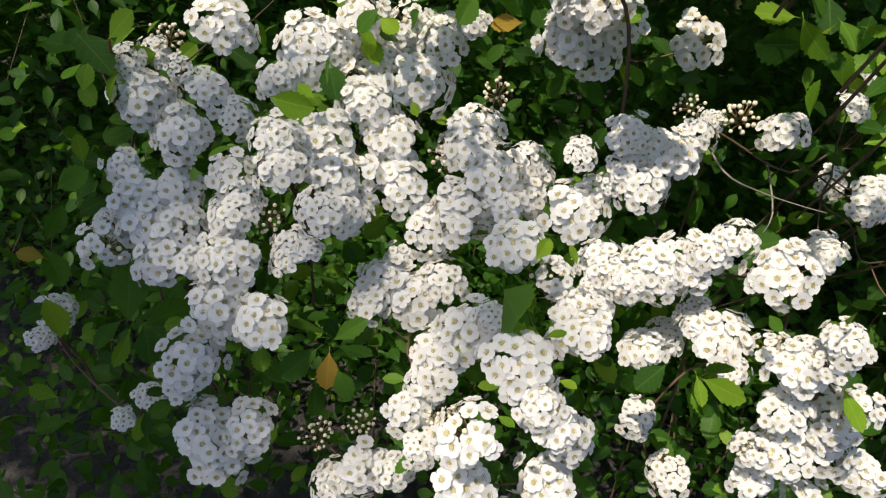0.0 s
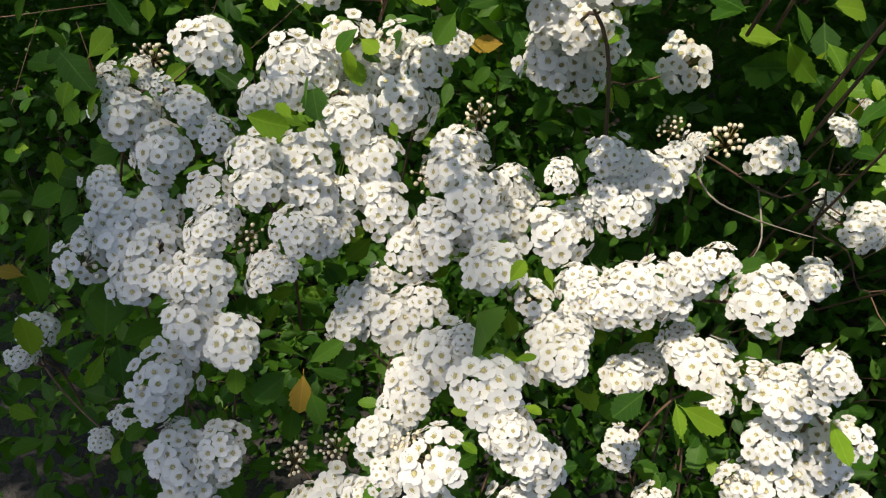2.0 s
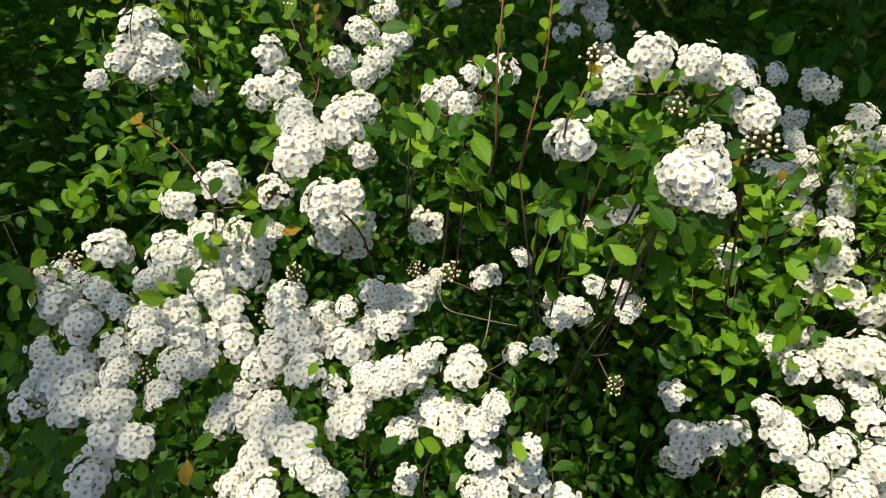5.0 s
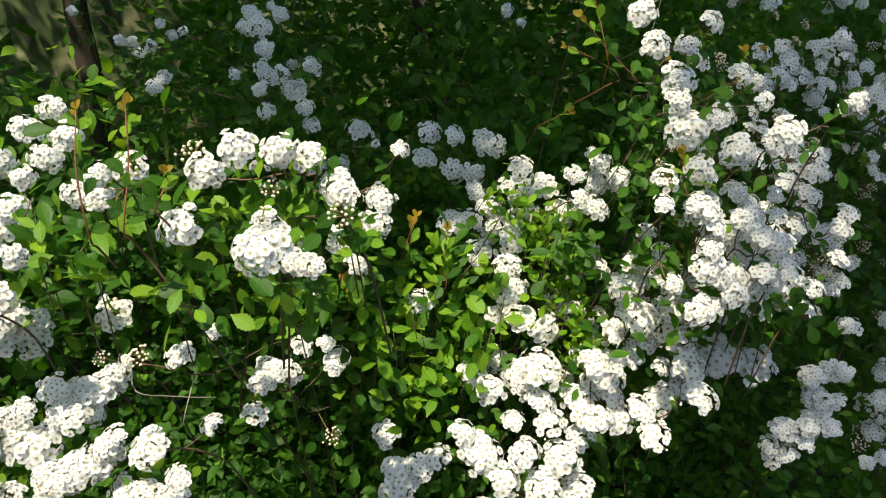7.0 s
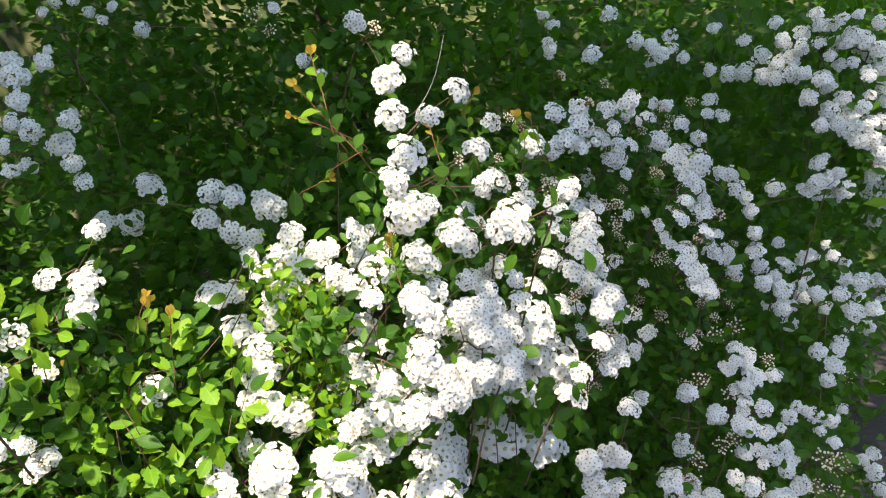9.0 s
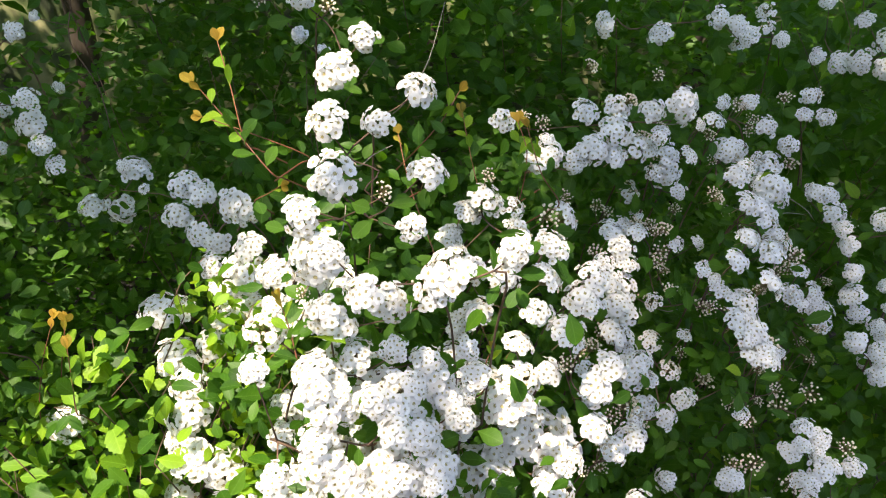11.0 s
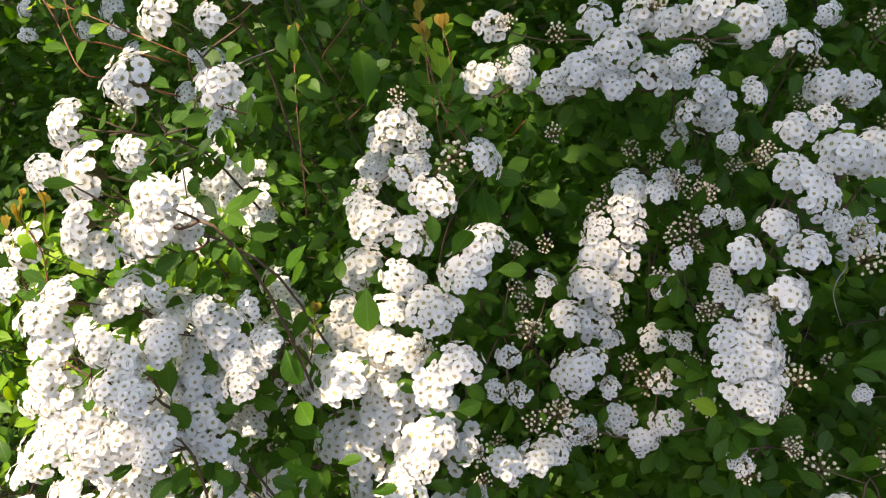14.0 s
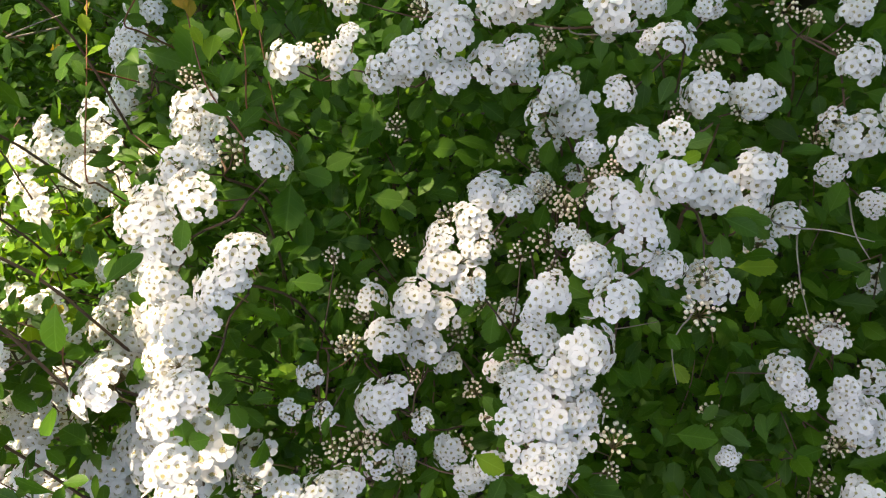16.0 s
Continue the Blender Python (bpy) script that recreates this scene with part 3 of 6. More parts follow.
spray("B", (-0.170, -0.879, 0.445), [
    (0.364, 0.259, 1.488, 25, "f"), (0.387, 0.257, 1.486, 22, "f"), (0.405, 0.268, 1.484, 23, "p"), (0.411, 0.266, 1.482, 17, "p"),
    (0.337, 0.268, 1.485, 19, "b"), (0.343, 0.257, 1.473, 24, "f")])
spray("B", (-0.199, -0.844, 0.498), [
    (0.325, 0.258, 1.439, 31, "f"), (0.424, 0.267, 1.463, 26, "f"), (0.427, 0.252, 1.449, 21, "b"), (0.384, 0.265, 1.463, 17, "b")])
spray("B", (-0.201, -0.820, 0.536), [
    (0.381, 0.196, 1.448, 30, "f"), (0.373, 0.190, 1.440, 24, "f"), (0.380, 0.196, 1.459, 15, "p")])
spray("B", (0.072, -0.833, 0.549), [
    (0.494, 0.555, 1.385, 33, "f"), (0.490, 0.545, 1.354, 30, "f"), (0.443, 0.498, 1.355, 27, "p"), (0.455, 0.407, 1.362, 24, "f"),
    (0.456, 0.566, 1.386, 24, "f"), (0.511, 0.535, 1.444, 20, "f")])
spray("B", (0.171, -0.786, 0.594), [
    (0.398, 0.249, 1.418, 20, "f"), (0.408, 0.233, 1.420, 18, "f"), (0.407, 0.261, 1.421, 14, "p"), (0.399, 0.264, 1.424, 14, "b")])
spray("B", (0.124, -0.725, 0.678), [
    (0.406, 0.539, 1.223, 27, "f"), (0.434, 0.533, 1.225, 21, "f"), (0.441, 0.523, 1.201, 24, "f"), (0.365, 0.534, 1.196, 26, "f"),
    (0.393, 0.518, 1.197, 29, "f"), (0.450, 0.523, 1.213, 18, "b")])
spray("B", (0.067, -0.873, 0.482), [
    (0.286, 0.337, 1.462, 24, "p"), (0.242, 0.361, 1.436, 22, "f"), (0.260, 0.347, 1.434, 22, "f"), (0.248, 0.361, 1.444, 17, "f"),
    (0.269, 0.341, 1.456, 17, "f")])
spray("B", (-0.034, -0.877, 0.480), [
    (0.508, 0.964, 1.403, 42, "f"), (0.603, 0.846, 1.416, 35, "f"), (0.634, 0.810, 1.419, 34, "f"), (0.594, 0.839, 1.380, 39, "f"),
    (0.670, 0.789, 1.412, 42, "f"), (0.686, 0.772, 1.407, 33, "f"), (0.629, 0.800, 1.364, 38, "f"), (0.655, 0.771, 1.365, 33, "f"),
    (0.479, 0.990, 1.332, 44, "f"), (0.435, 0.993, 1.337, 38, "f"), (0.428, 0.906, 1.417, 26, "f")])
spray("B", (-0.113, -0.802, 0.587), [
    (0.606, 0.692, 1.320, 42, "f"), (0.633, 0.687, 1.327, 31, "f"), (0.682, 0.662, 1.331, 34, "f"), (0.671, 0.640, 1.310, 37, "f"),
    (0.634, 0.648, 1.292, 45, "f"), (0.657, 0.601, 1.289, 36, "f"), (0.662, 0.588, 1.261, 43, "f"), (0.650, 0.599, 1.219, 36, "f")])
spray("B", (-0.172, -0.834, 0.524), [
    (0.700, 0.702, 1.393, 35, "f"), (0.698, 0.692, 1.359, 43, "f"), (0.730, 0.689, 1.369, 40, "f"), (0.686, 0.704, 1.367, 31, "f"),
    (0.754, 0.677, 1.337, 40, "f"), (0.709, 0.677, 1.333, 31, "f")])
spray("B", (-0.095, -0.821, 0.563), [
    (0.489, 0.586, 1.384, 31, "f"), (0.486, 0.574, 1.353, 31, "f"), (0.412, 0.507, 1.315, 35, "f"), (0.547, 0.587, 1.250, 33, "f")])
spray("B", (0.012, -0.733, 0.680), [
    (0.373, 0.492, 1.215, 28, "f"), (0.444, 0.551, 1.202, 31, "f"), (0.356, 0.474, 1.177, 28, "f"), (0.321, 0.453, 1.284, 20, "f"),
    (0.437, 0.499, 1.128, 23, "b")])
spray("B", (-0.261, -0.696, 0.669), [
    (0.702, 0.559, 1.218, 49, "f"), (0.668, 0.561, 1.235, 44, "f"), (0.662, 0.546, 1.166, 45, "f"), (0.668, 0.489, 1.203, 48, "f"),
    (0.661, 0.510, 1.170, 35, "f"), (0.615, 0.507, 1.168, 35, "f"), (0.610, 0.552, 1.167, 37, "f"), (0.649, 0.586, 1.163, 34, "f"),
    (0.673, 0.483, 1.163, 35, "f"), (0.676, 0.461, 1.147, 37, "f"), (0.714, 0.491, 1.163, 32, "f")])
spray("B", (-0.158, -0.659, 0.735), [
    (0.493, 0.488, 1.131, 33, "f"), (0.507, 0.453, 1.102, 46, "f"), (0.546, 0.448, 1.127, 33, "f"), (0.524, 0.445, 1.114, 29, "f"),
    (0.573, 0.451, 1.154, 30, "f"), (0.585, 0.445, 1.136, 39, "f"), (0.595, 0.435, 1.128, 39, "f"), (0.632, 0.461, 1.157, 27, "f"),
    (0.500, 0.445, 1.080, 40, "f")])
spray("B", (-0.258, -0.616, 0.745), [
    (0.640, 0.438, 1.128, 37, "f"), (0.683, 0.442, 1.115, 41, "f"), (0.724, 0.478, 1.117, 35, "f"), (0.615, 0.413, 1.112, 39, "f"),
    (0.661, 0.429, 1.090, 41, "f"), (0.710, 0.449, 1.070, 42, "f"), (0.651, 0.429, 1.053, 41, "f"), (0.584, 0.408, 1.085, 33, "f")])
spray("C", (0.018, -0.941, 0.337), [
    (0.789, 0.586, 1.590, 37, "f"), (0.813, 0.611, 1.619, 27, "f"), (0.760, 0.615, 1.647, 24, "f"), (0.784, 0.620, 1.643, 21, "b")])
spray("C", (-0.021, -0.722, 0.692), [
    (0.867, 0.582, 1.291, 42, "f"), (0.800, 0.550, 1.308, 36, "f"), (0.851, 0.572, 1.314, 29, "f"), (0.757, 0.501, 1.300, 29, "f"),
    (0.808, 0.545, 1.285, 32, "f"), (0.865, 0.575, 1.272, 38, "f"), (0.841, 0.548, 1.237, 37, "f"), (0.760, 0.496, 1.239, 34, "f")])
spray("C", (0.023, -0.610, 0.792), [
    (0.760, 0.493, 1.207, 40, "f"), (0.765, 0.484, 1.162, 40, "f"), (0.790, 0.462, 1.157, 40, "f"), (0.739, 0.489, 1.184, 33, "f"),
    (0.724, 0.477, 1.147, 40, "f"), (0.766, 0.468, 1.144, 40, "f"), (0.843, 0.468, 1.207, 41, "f"), (0.835, 0.419, 1.195, 38, "f"),
    (0.794, 0.437, 1.138, 39, "f")])
spray("C", (0.009, -0.870, 0.494), [
    (0.776, 0.455, 1.507, 27, "f"), (0.772, 0.466, 1.514, 17, "f"), (0.835, 0.447, 1.531, 15, "b")])
spray("C", (-0.103, -0.838, 0.536), [
    (0.817, 0.412, 1.472, 29, "f"), (0.910, 0.371, 1.519, 22, "f"), (0.907, 0.382, 1.511, 15, "f"), (0.799, 0.415, 1.496, 21, "f")])
spray("C", (-0.055, -0.768, 0.637), [
    (0.844, 0.431, 1.418, 21, "f"), (0.852, 0.418, 1.394, 31, "f"), (0.861, 0.420, 1.403, 21, "f"), (0.787, 0.413, 1.413, 31, "f")])
spray("C", (-0.031, -0.735, 0.677), [
    (0.793, 0.395, 1.411, 27, "f"), (0.800, 0.399, 1.395, 31, "f"), (0.829, 0.395, 1.400, 26, "f"), (0.844, 0.397, 1.391, 26, "f"),
    (0.849, 0.385, 1.387, 26, "f"), (0.793, 0.391, 1.357, 32, "f"), (0.812, 0.388, 1.343, 32, "f"), (0.864, 0.380, 1.381, 25, "f"),
    (0.793, 0.388, 1.376, 24, "f")])
spray("C", (-0.051, -0.689, 0.723), [
    (0.852, 0.382, 1.353, 27, "f"), (0.877, 0.385, 1.361, 27, "f"), (0.824, 0.381, 1.329, 31, "f"), (0.784, 0.374, 1.314, 29, "f"),
    (0.874, 0.374, 1.353, 19, "f"), (0.795, 0.386, 1.321, 22, "f")])
spray("C", (0.008, -0.663, 0.748), [
    (0.738, 0.581, 1.142, 36, "f"), (0.777, 0.567, 1.170, 40, "f"), (0.815, 0.548, 1.196, 27, "f"), (0.805, 0.575, 1.208, 33, "f"),
    (0.765, 0.564, 1.197, 28, "p"), (0.866, 0.514, 1.224, 20, "b"), (0.742, 0.543, 1.187, 28, "f"), (0.830, 0.500, 1.191, 25, "f")])
spray("C", (0.279, -0.726, 0.629), [
    (0.931, 0.609, 1.486, 32, "f"), (0.916, 0.615, 1.470, 24, "f"), (0.906, 0.627, 1.436, 28, "f"), (0.912, 0.598, 1.433, 22, "p"),
    (0.959, 0.565, 1.467, 28, "p"), (0.933, 0.606, 1.507, 16, "b"), (0.958, 0.587, 1.485, 20, "p"), (0.986, 0.578, 1.480, 24, "b")])
spray("C", (0.253, -0.665, 0.703), [
    (0.984, 0.546, 1.465, 30, "f"), (1.008, 0.595, 1.478, 29, "f"), (0.919, 0.570, 1.430, 29, "f"), (0.943, 0.544, 1.438, 32, "f"),
    (0.980, 0.531, 1.442, 30, "f"), (0.926, 0.560, 1.394, 35, "f"), (0.914, 0.576, 1.367, 27, "f"), (0.972, 0.522, 1.410, 29, "f")])
spray("C", (0.160, -0.626, 0.763), [
    (1.021, 0.542, 1.444, 28, "f"), (1.010, 0.532, 1.425, 34, "f"), (1.017, 0.523, 1.424, 22, "f"), (0.997, 0.512, 1.399, 32, "f"),
    (1.027, 0.483, 1.387, 29, "f"), (1.013, 0.473, 1.368, 32, "f")])
spray("C", (0.250, -0.565, 0.787), [
    (0.960, 0.533, 1.379, 29, "f"), (0.909, 0.562, 1.349, 27, "f"), (0.906, 0.555, 1.331, 32, "f"), (0.934, 0.555, 1.335, 37, "f"),
    (0.918, 0.562, 1.341, 23, "f"), (0.903, 0.540, 1.320, 27, "f"), (0.967, 0.520, 1.346, 33, "f"), (0.986, 0.511, 1.360, 28, "f"),
    (0.946, 0.531, 1.315, 35, "f"), (0.922, 0.533, 1.305, 27, "f"), (0.996, 0.502, 1.375, 18, "b")])
spray("C", (0.188, -0.493, 0.849), [
    (0.964, 0.511, 1.305, 42, "f"), (0.951, 0.520, 1.272, 36, "f"), (0.969, 0.505, 1.325, 29, "f"), (0.953, 0.505, 1.258, 36, "f"),
    (1.018, 0.470, 1.332, 32, "f"), (1.001, 0.480, 1.293, 28, "f"), (0.995, 0.478, 1.266, 37, "f")])
spray("C", (0.008, -0.720, 0.694), [
    (0.820, 0.664, 1.190, 31, "f"), (0.761, 0.676, 1.207, 38, "f"), (0.783, 0.675, 1.236, 31, "f"), (0.770, 0.631, 1.207, 36, "f"),
    (0.791, 0.605, 1.192, 34, "f"), (0.822, 0.623, 1.180, 30, "f"), (0.788, 0.652, 1.286, 35, "f"), (0.801, 0.668, 1.256, 24, "f")])
spray("C", (0.020, -0.822, 0.569), [
    (0.771, 0.607, 1.417, 29, "f"), (0.761, 0.612, 1.428, 20, "f"), (0.774, 0.616, 1.383, 26, "f"), (0.800, 0.611, 1.401, 30, "f"),
    (0.806, 0.617, 1.384, 23, "f"), (0.789, 0.631, 1.416, 20, "f")])
spray("D", (0.000, -0.731, 0.682), [
    (1.101, 0.720, 1.425, 35, "f"), (1.125, 0.712, 1.429, 26, "f"), (1.100, 0.686, 1.414, 31, "f"), (1.109, 0.683, 1.402, 26, "f"),
    (1.080, 0.677, 1.400, 24, "f"), (1.088, 0.670, 1.381, 34, "f"), (1.106, 0.676, 1.373, 34, "f"), (1.083, 0.633, 1.373, 32, "f"),
    (1.097, 0.647, 1.360, 33, "f")])
spray("D", (0.000, -0.640, 0.768), [
    (1.078, 0.611, 1.355, 31, "f"), (1.094, 0.637, 1.336, 33, "f"), (1.109, 0.666, 1.330, 20, "b"), (1.110, 0.646, 1.318, 20, "f"),
    (1.089, 0.577, 1.322, 33, "f"), (1.099, 0.586, 1.335, 26, "f"), (1.115, 0.595, 1.310, 20, "p")])
spray("D", (-0.019, -0.620, 0.784), [
    (1.146, 0.664, 1.316, 25, "f"), (1.164, 0.629, 1.342, 18, "p"), (1.127, 0.657, 1.291, 20, "b"), (1.055, 0.634, 1.365, 24, "p"),
    (1.042, 0.573, 1.330, 22, "p"), (1.051, 0.572, 1.298, 20, "p"), (1.045, 0.617, 1.328, 24, "b"), (1.158, 0.633, 1.299, 24, "p"),
    (1.130, 0.614, 1.260, 27, "f"), (1.153, 0.607, 1.250, 28, "f"), (1.164, 0.604, 1.280, 25, "f")])
spray("D", (-0.062, -0.755, 0.653), [
    (1.092, 0.762, 1.440, 20, "b"), (1.114, 0.782, 1.430, 18, "b"), (1.161, 0.760, 1.421, 18, "b"), (1.178, 0.742, 1.449, 17, "b"),
    (1.141, 0.680, 1.404, 19, "b"), (1.169, 0.605, 1.385, 16, "b"), (1.138, 0.673, 1.360, 21, "p"), (1.145, 0.590, 1.434, 19, "p")])
spray("D", (0.037, -0.540, 0.841), [
    (1.075, 0.529, 1.284, 29, "f"), (1.088, 0.544, 1.280, 26, "f"), (1.058, 0.518, 1.277, 30, "f"), (1.040, 0.503, 1.296, 20, "b"),
    (1.086, 0.565, 1.298, 26, "b"), (1.101, 0.567, 1.279, 22, "p")])
spray("D", (-0.176, -0.578, 0.797), [
    (1.218, 0.573, 1.336, 16, "b"), (1.248, 0.582, 1.307, 16, "b"), (1.203, 0.588, 1.285, 17, "b"), (1.221, 0.587, 1.274, 18, "p")])
spray("D", (0.083, -0.838, 0.539), [
    (0.981, 0.639, 1.517, 31, "f"), (0.990, 0.647, 1.522, 17, "f"), (1.005, 0.664, 1.518, 26, "f"), (1.002, 0.684, 1.531, 17, "f"),
    (1.033, 0.674, 1.508, 26, "f"), (1.053, 0.677, 1.526, 32, "f"), (1.043, 0.683, 1.516, 26, "f"), (1.074, 0.686, 1.544, 34, "f"),
    (1.077, 0.687, 1.517, 30, "f"), (1.102, 0.696, 1.526, 33, "f"), (1.122, 0.686, 1.541, 21, "f"), (1.120, 0.705, 1.523, 22, "f")])
spray("D", (0.005, -0.878, 0.479), [
    (0.965, 0.734, 1.538, 29, "p"), (1.050, 0.723, 1.555, 30, "f"), (1.084, 0.721, 1.560, 30, "f"), (1.106, 0.685, 1.566, 28, "f"),
    (1.130, 0.669, 1.578, 30, "f"), (1.160, 0.733, 1.560, 34, "f"), (1.178, 0.753, 1.568, 26, "f")])
spray("D", (-0.068, -0.821, 0.567), [
    (1.145, 0.705, 1.516, 26, "f"), (1.153, 0.723, 1.491, 33, "f"), (1.128, 0.711, 1.499, 22, "p"), (1.127, 0.758, 1.461, 30, "p"),
    (1.168, 0.717, 1.473, 20, "f")])
spray("D", (0.066, -0.805, 0.590), [
    (1.204, 0.669, 1.508, 28, "f"), (1.221, 0.685, 1.514, 21, "p"), (1.224, 0.742, 1.518, 29, "f"), (1.258, 0.775, 1.513, 32, "f")])
spray("D", (-0.007, -0.753, 0.658), [
    (1.229, 0.640, 1.504, 33, "f"), (1.248, 0.665, 1.493, 30, "f"), (1.257, 0.682, 1.486, 21, "f"), (1.270, 0.723, 1.490, 32, "f"),
    (1.273, 0.719, 1.472, 30, "f"), (1.295, 0.762, 1.444, 25, "f"), (1.289, 0.771, 1.412, 23, "p"), (1.263, 0.667, 1.434, 32, "p")])
spray("D", (0.092, -0.700, 0.708), [
    (1.206, 0.636, 1.488, 28, "f"), (1.219, 0.635, 1.485, 26, "f"), (1.228, 0.629, 1.471, 28, "f"), (1.243, 0.635, 1.457, 20, "f"),
    (1.208, 0.617, 1.455, 25, "f"), (1.221, 0.606, 1.448, 28, "f"), (1.200, 0.619, 1.459, 20, "f")])
spray("D", (0.113, -0.565, 0.817), [
    (1.188, 0.604, 1.439, 28, "f"), (1.175, 0.617, 1.412, 18, "f"), (1.186, 0.614, 1.400, 27, "f"), (1.220, 0.590, 1.422, 31, "f"),
    (1.203, 0.601, 1.397, 28, "f"), (1.190, 0.581, 1.384, 30, "f"), (1.208, 0.597, 1.379, 32, "f"), (1.220, 0.601, 1.368, 28, "f"),
    (1.203, 0.575, 1.373, 31, "f"), (1.218, 0.589, 1.354, 30, "f"), (1.192, 0.567, 1.374, 24, "f"), (1.203, 0.563, 1.357, 27, "f"),
    (1.218, 0.565, 1.358, 24, "f"), (1.216, 0.556, 1.354, 23, "f")])
spray("D", (0.171, -0.703, 0.691), [
    (1.168, 0.697, 1.419, 19, "f"), (1.184, 0.679, 1.428, 16, "f"), (1.149, 0.774, 1.431, 19, "p"), (1.130, 0.755, 1.421, 23, "f"),
    (1.154, 0.702, 1.408, 23, "b")])
spray("D", (0.274, -0.480, 0.833), [
    (1.054, 0.601, 1.344, 21, "b"), (1.040, 0.554, 1.308, 20, "p"), (1.070, 0.558, 1.285, 19, "b"), (1.029, 0.624, 1.398, 17, "b"),
    (1.245, 0.612, 1.314, 15, "b"), (1.108, 0.591, 1.264, 20, "f")])
spray("D", (0.121, -0.838, 0.533), [
    (1.181, 0.731, 1.514, 22, "f"), (1.202, 0.735, 1.554, 26, "f"), (1.189, 0.737, 1.547, 15, "f"), (1.218, 0.750, 1.569, 19, "f")])
spray("E", (-0.070, -0.834, 0.547), [
    (1.327, 0.816, 1.490, 35, "f"), (1.310, 0.811, 1.495, 20, "p"), (1.317, 0.810, 1.463, 21, "f"), (1.311, 0.813, 1.539, 30, "f"),
    (1.299, 0.845, 1.563, 24, "f"), (1.257, 0.796, 1.564, 19, "b"), (1.273, 0.811, 1.563, 16, "b"), (1.352, 0.815, 1.445, 21, "f")])
spray("E", (-0.141, -0.638, 0.757), [
    (1.349, 0.737, 1.382, 23, "f"), (1.323, 0.709, 1.359, 27, "p"), (1.330, 0.707, 1.360, 20, "f"), (1.340, 0.699, 1.349, 20, "f"),
    (1.376, 0.838, 1.377, 26, "p"), (1.367, 0.721, 1.352, 21, "f"), (1.381, 0.723, 1.332, 33, "f"), (1.387, 0.751, 1.350, 25, "f"),
    (1.394, 0.733, 1.314, 29, "f"), (1.376, 0.715, 1.315, 21, "b"), (1.370, 0.721, 1.344, 24, "f"), (1.312, 0.679, 1.297, 17, "f"),
    (1.384, 0.721, 1.270, 22, "b"), (1.330, 0.754, 1.372, 20, "b")])
spray("E", (-0.403, -0.791, 0.460), [
    (1.374, 0.841, 1.575, 25, "f"), (1.358, 0.822, 1.555, 22, "f"), (1.396, 0.831, 1.553, 25, "f"), (1.372, 0.790, 1.466, 25, "f"),
    (1.387, 0.779, 1.465, 28, "f"), (1.399, 0.769, 1.443, 30, "f"), (1.337, 0.807, 1.516, 25, "f")])
spray("F", (-0.690, -0.646, 0.326), [
    (1.432, 0.815, 1.649, 27, "f"), (1.431, 0.776, 1.617, 26, "f"), (1.449, 0.770, 1.645, 30, "f"), (1.460, 0.765, 1.685, 26, "f"),
    (1.455, 0.742, 1.627, 25, "f"), (1.486, 0.729, 1.611, 29, "f"), (1.495, 0.719, 1.575, 29, "f"), (1.509, 0.714, 1.594, 26, "f"),
    (1.522, 0.704, 1.572, 29, "f"), (1.542, 0.693, 1.560, 29, "f"), (1.551, 0.685, 1.537, 29, "f"), (1.571, 0.688, 1.515, 30, "f"),
    (1.586, 0.700, 1.486, 27, "f")])
spray("F", (-0.713, -0.641, 0.283), [
    (1.602, 0.725, 1.678, 26, "f"), (1.548, 0.743, 1.676, 34, "f"), (1.567, 0.735, 1.663, 30, "f"), (1.576, 0.722, 1.641, 30, "f"),
    (1.577, 0.713, 1.614, 26, "f"), (1.515, 0.757, 1.674, 27, "f"), (1.523, 0.746, 1.639, 22, "f"), (1.499, 0.781, 1.697, 22, "f")])
spray("F", (-0.695, -0.547, 0.467), [
    (1.779, 0.799, 1.443, 30, "f"), (1.769, 0.847, 1.414, 31, "f"), (1.810, 0.851, 1.390, 37, "f"), (1.804, 0.880, 1.362, 32, "f"),
    (1.838, 0.840, 1.379, 32, "f"), (1.883, 0.876, 1.312, 33, "f"), (1.922, 0.877, 1.261, 34, "f"), (1.914, 0.891, 1.220, 40, "f"),
    (1.905, 0.902, 1.179, 34, "f"), (1.885, 0.904, 1.128, 34, "f"), (1.873, 0.899, 1.233, 34, "f"), (1.945, 0.890, 1.193, 34, "f")])
spray("F", (-0.640, -0.633, 0.435), [
    (1.392, 0.727, 1.418, 26, "f"), (1.412, 0.730, 1.381, 26, "f"), (1.422, 0.735, 1.350, 31, "f"), (1.441, 0.735, 1.319, 27, "f"),
    (1.399, 0.695, 1.460, 25, "f"), (1.432, 0.665, 1.464, 25, "f"), (1.432, 0.651, 1.474, 28, "f"), (1.444, 0.625, 1.495, 20, "f"),
    (1.375, 0.725, 1.438, 22, "f")])
spray("F", (-0.644, -0.568, 0.512), [
    (1.554, 0.775, 1.325, 28, "f"), (1.576, 0.776, 1.292, 24, "f"), (1.573, 0.778, 1.249, 29, "f"), (1.564, 0.780, 1.205, 29, "f"),
    (1.570, 0.767, 1.331, 24, "f"), (1.631, 0.752, 1.295, 28, "f"), (1.610, 0.762, 1.250, 29, "f"), (1.649, 0.746, 1.243, 24, "f"),
    (1.648, 0.744, 1.177, 29, "f"), (1.659, 0.734, 1.135, 25, "f"), (1.551, 0.792, 1.224, 25, "f")])
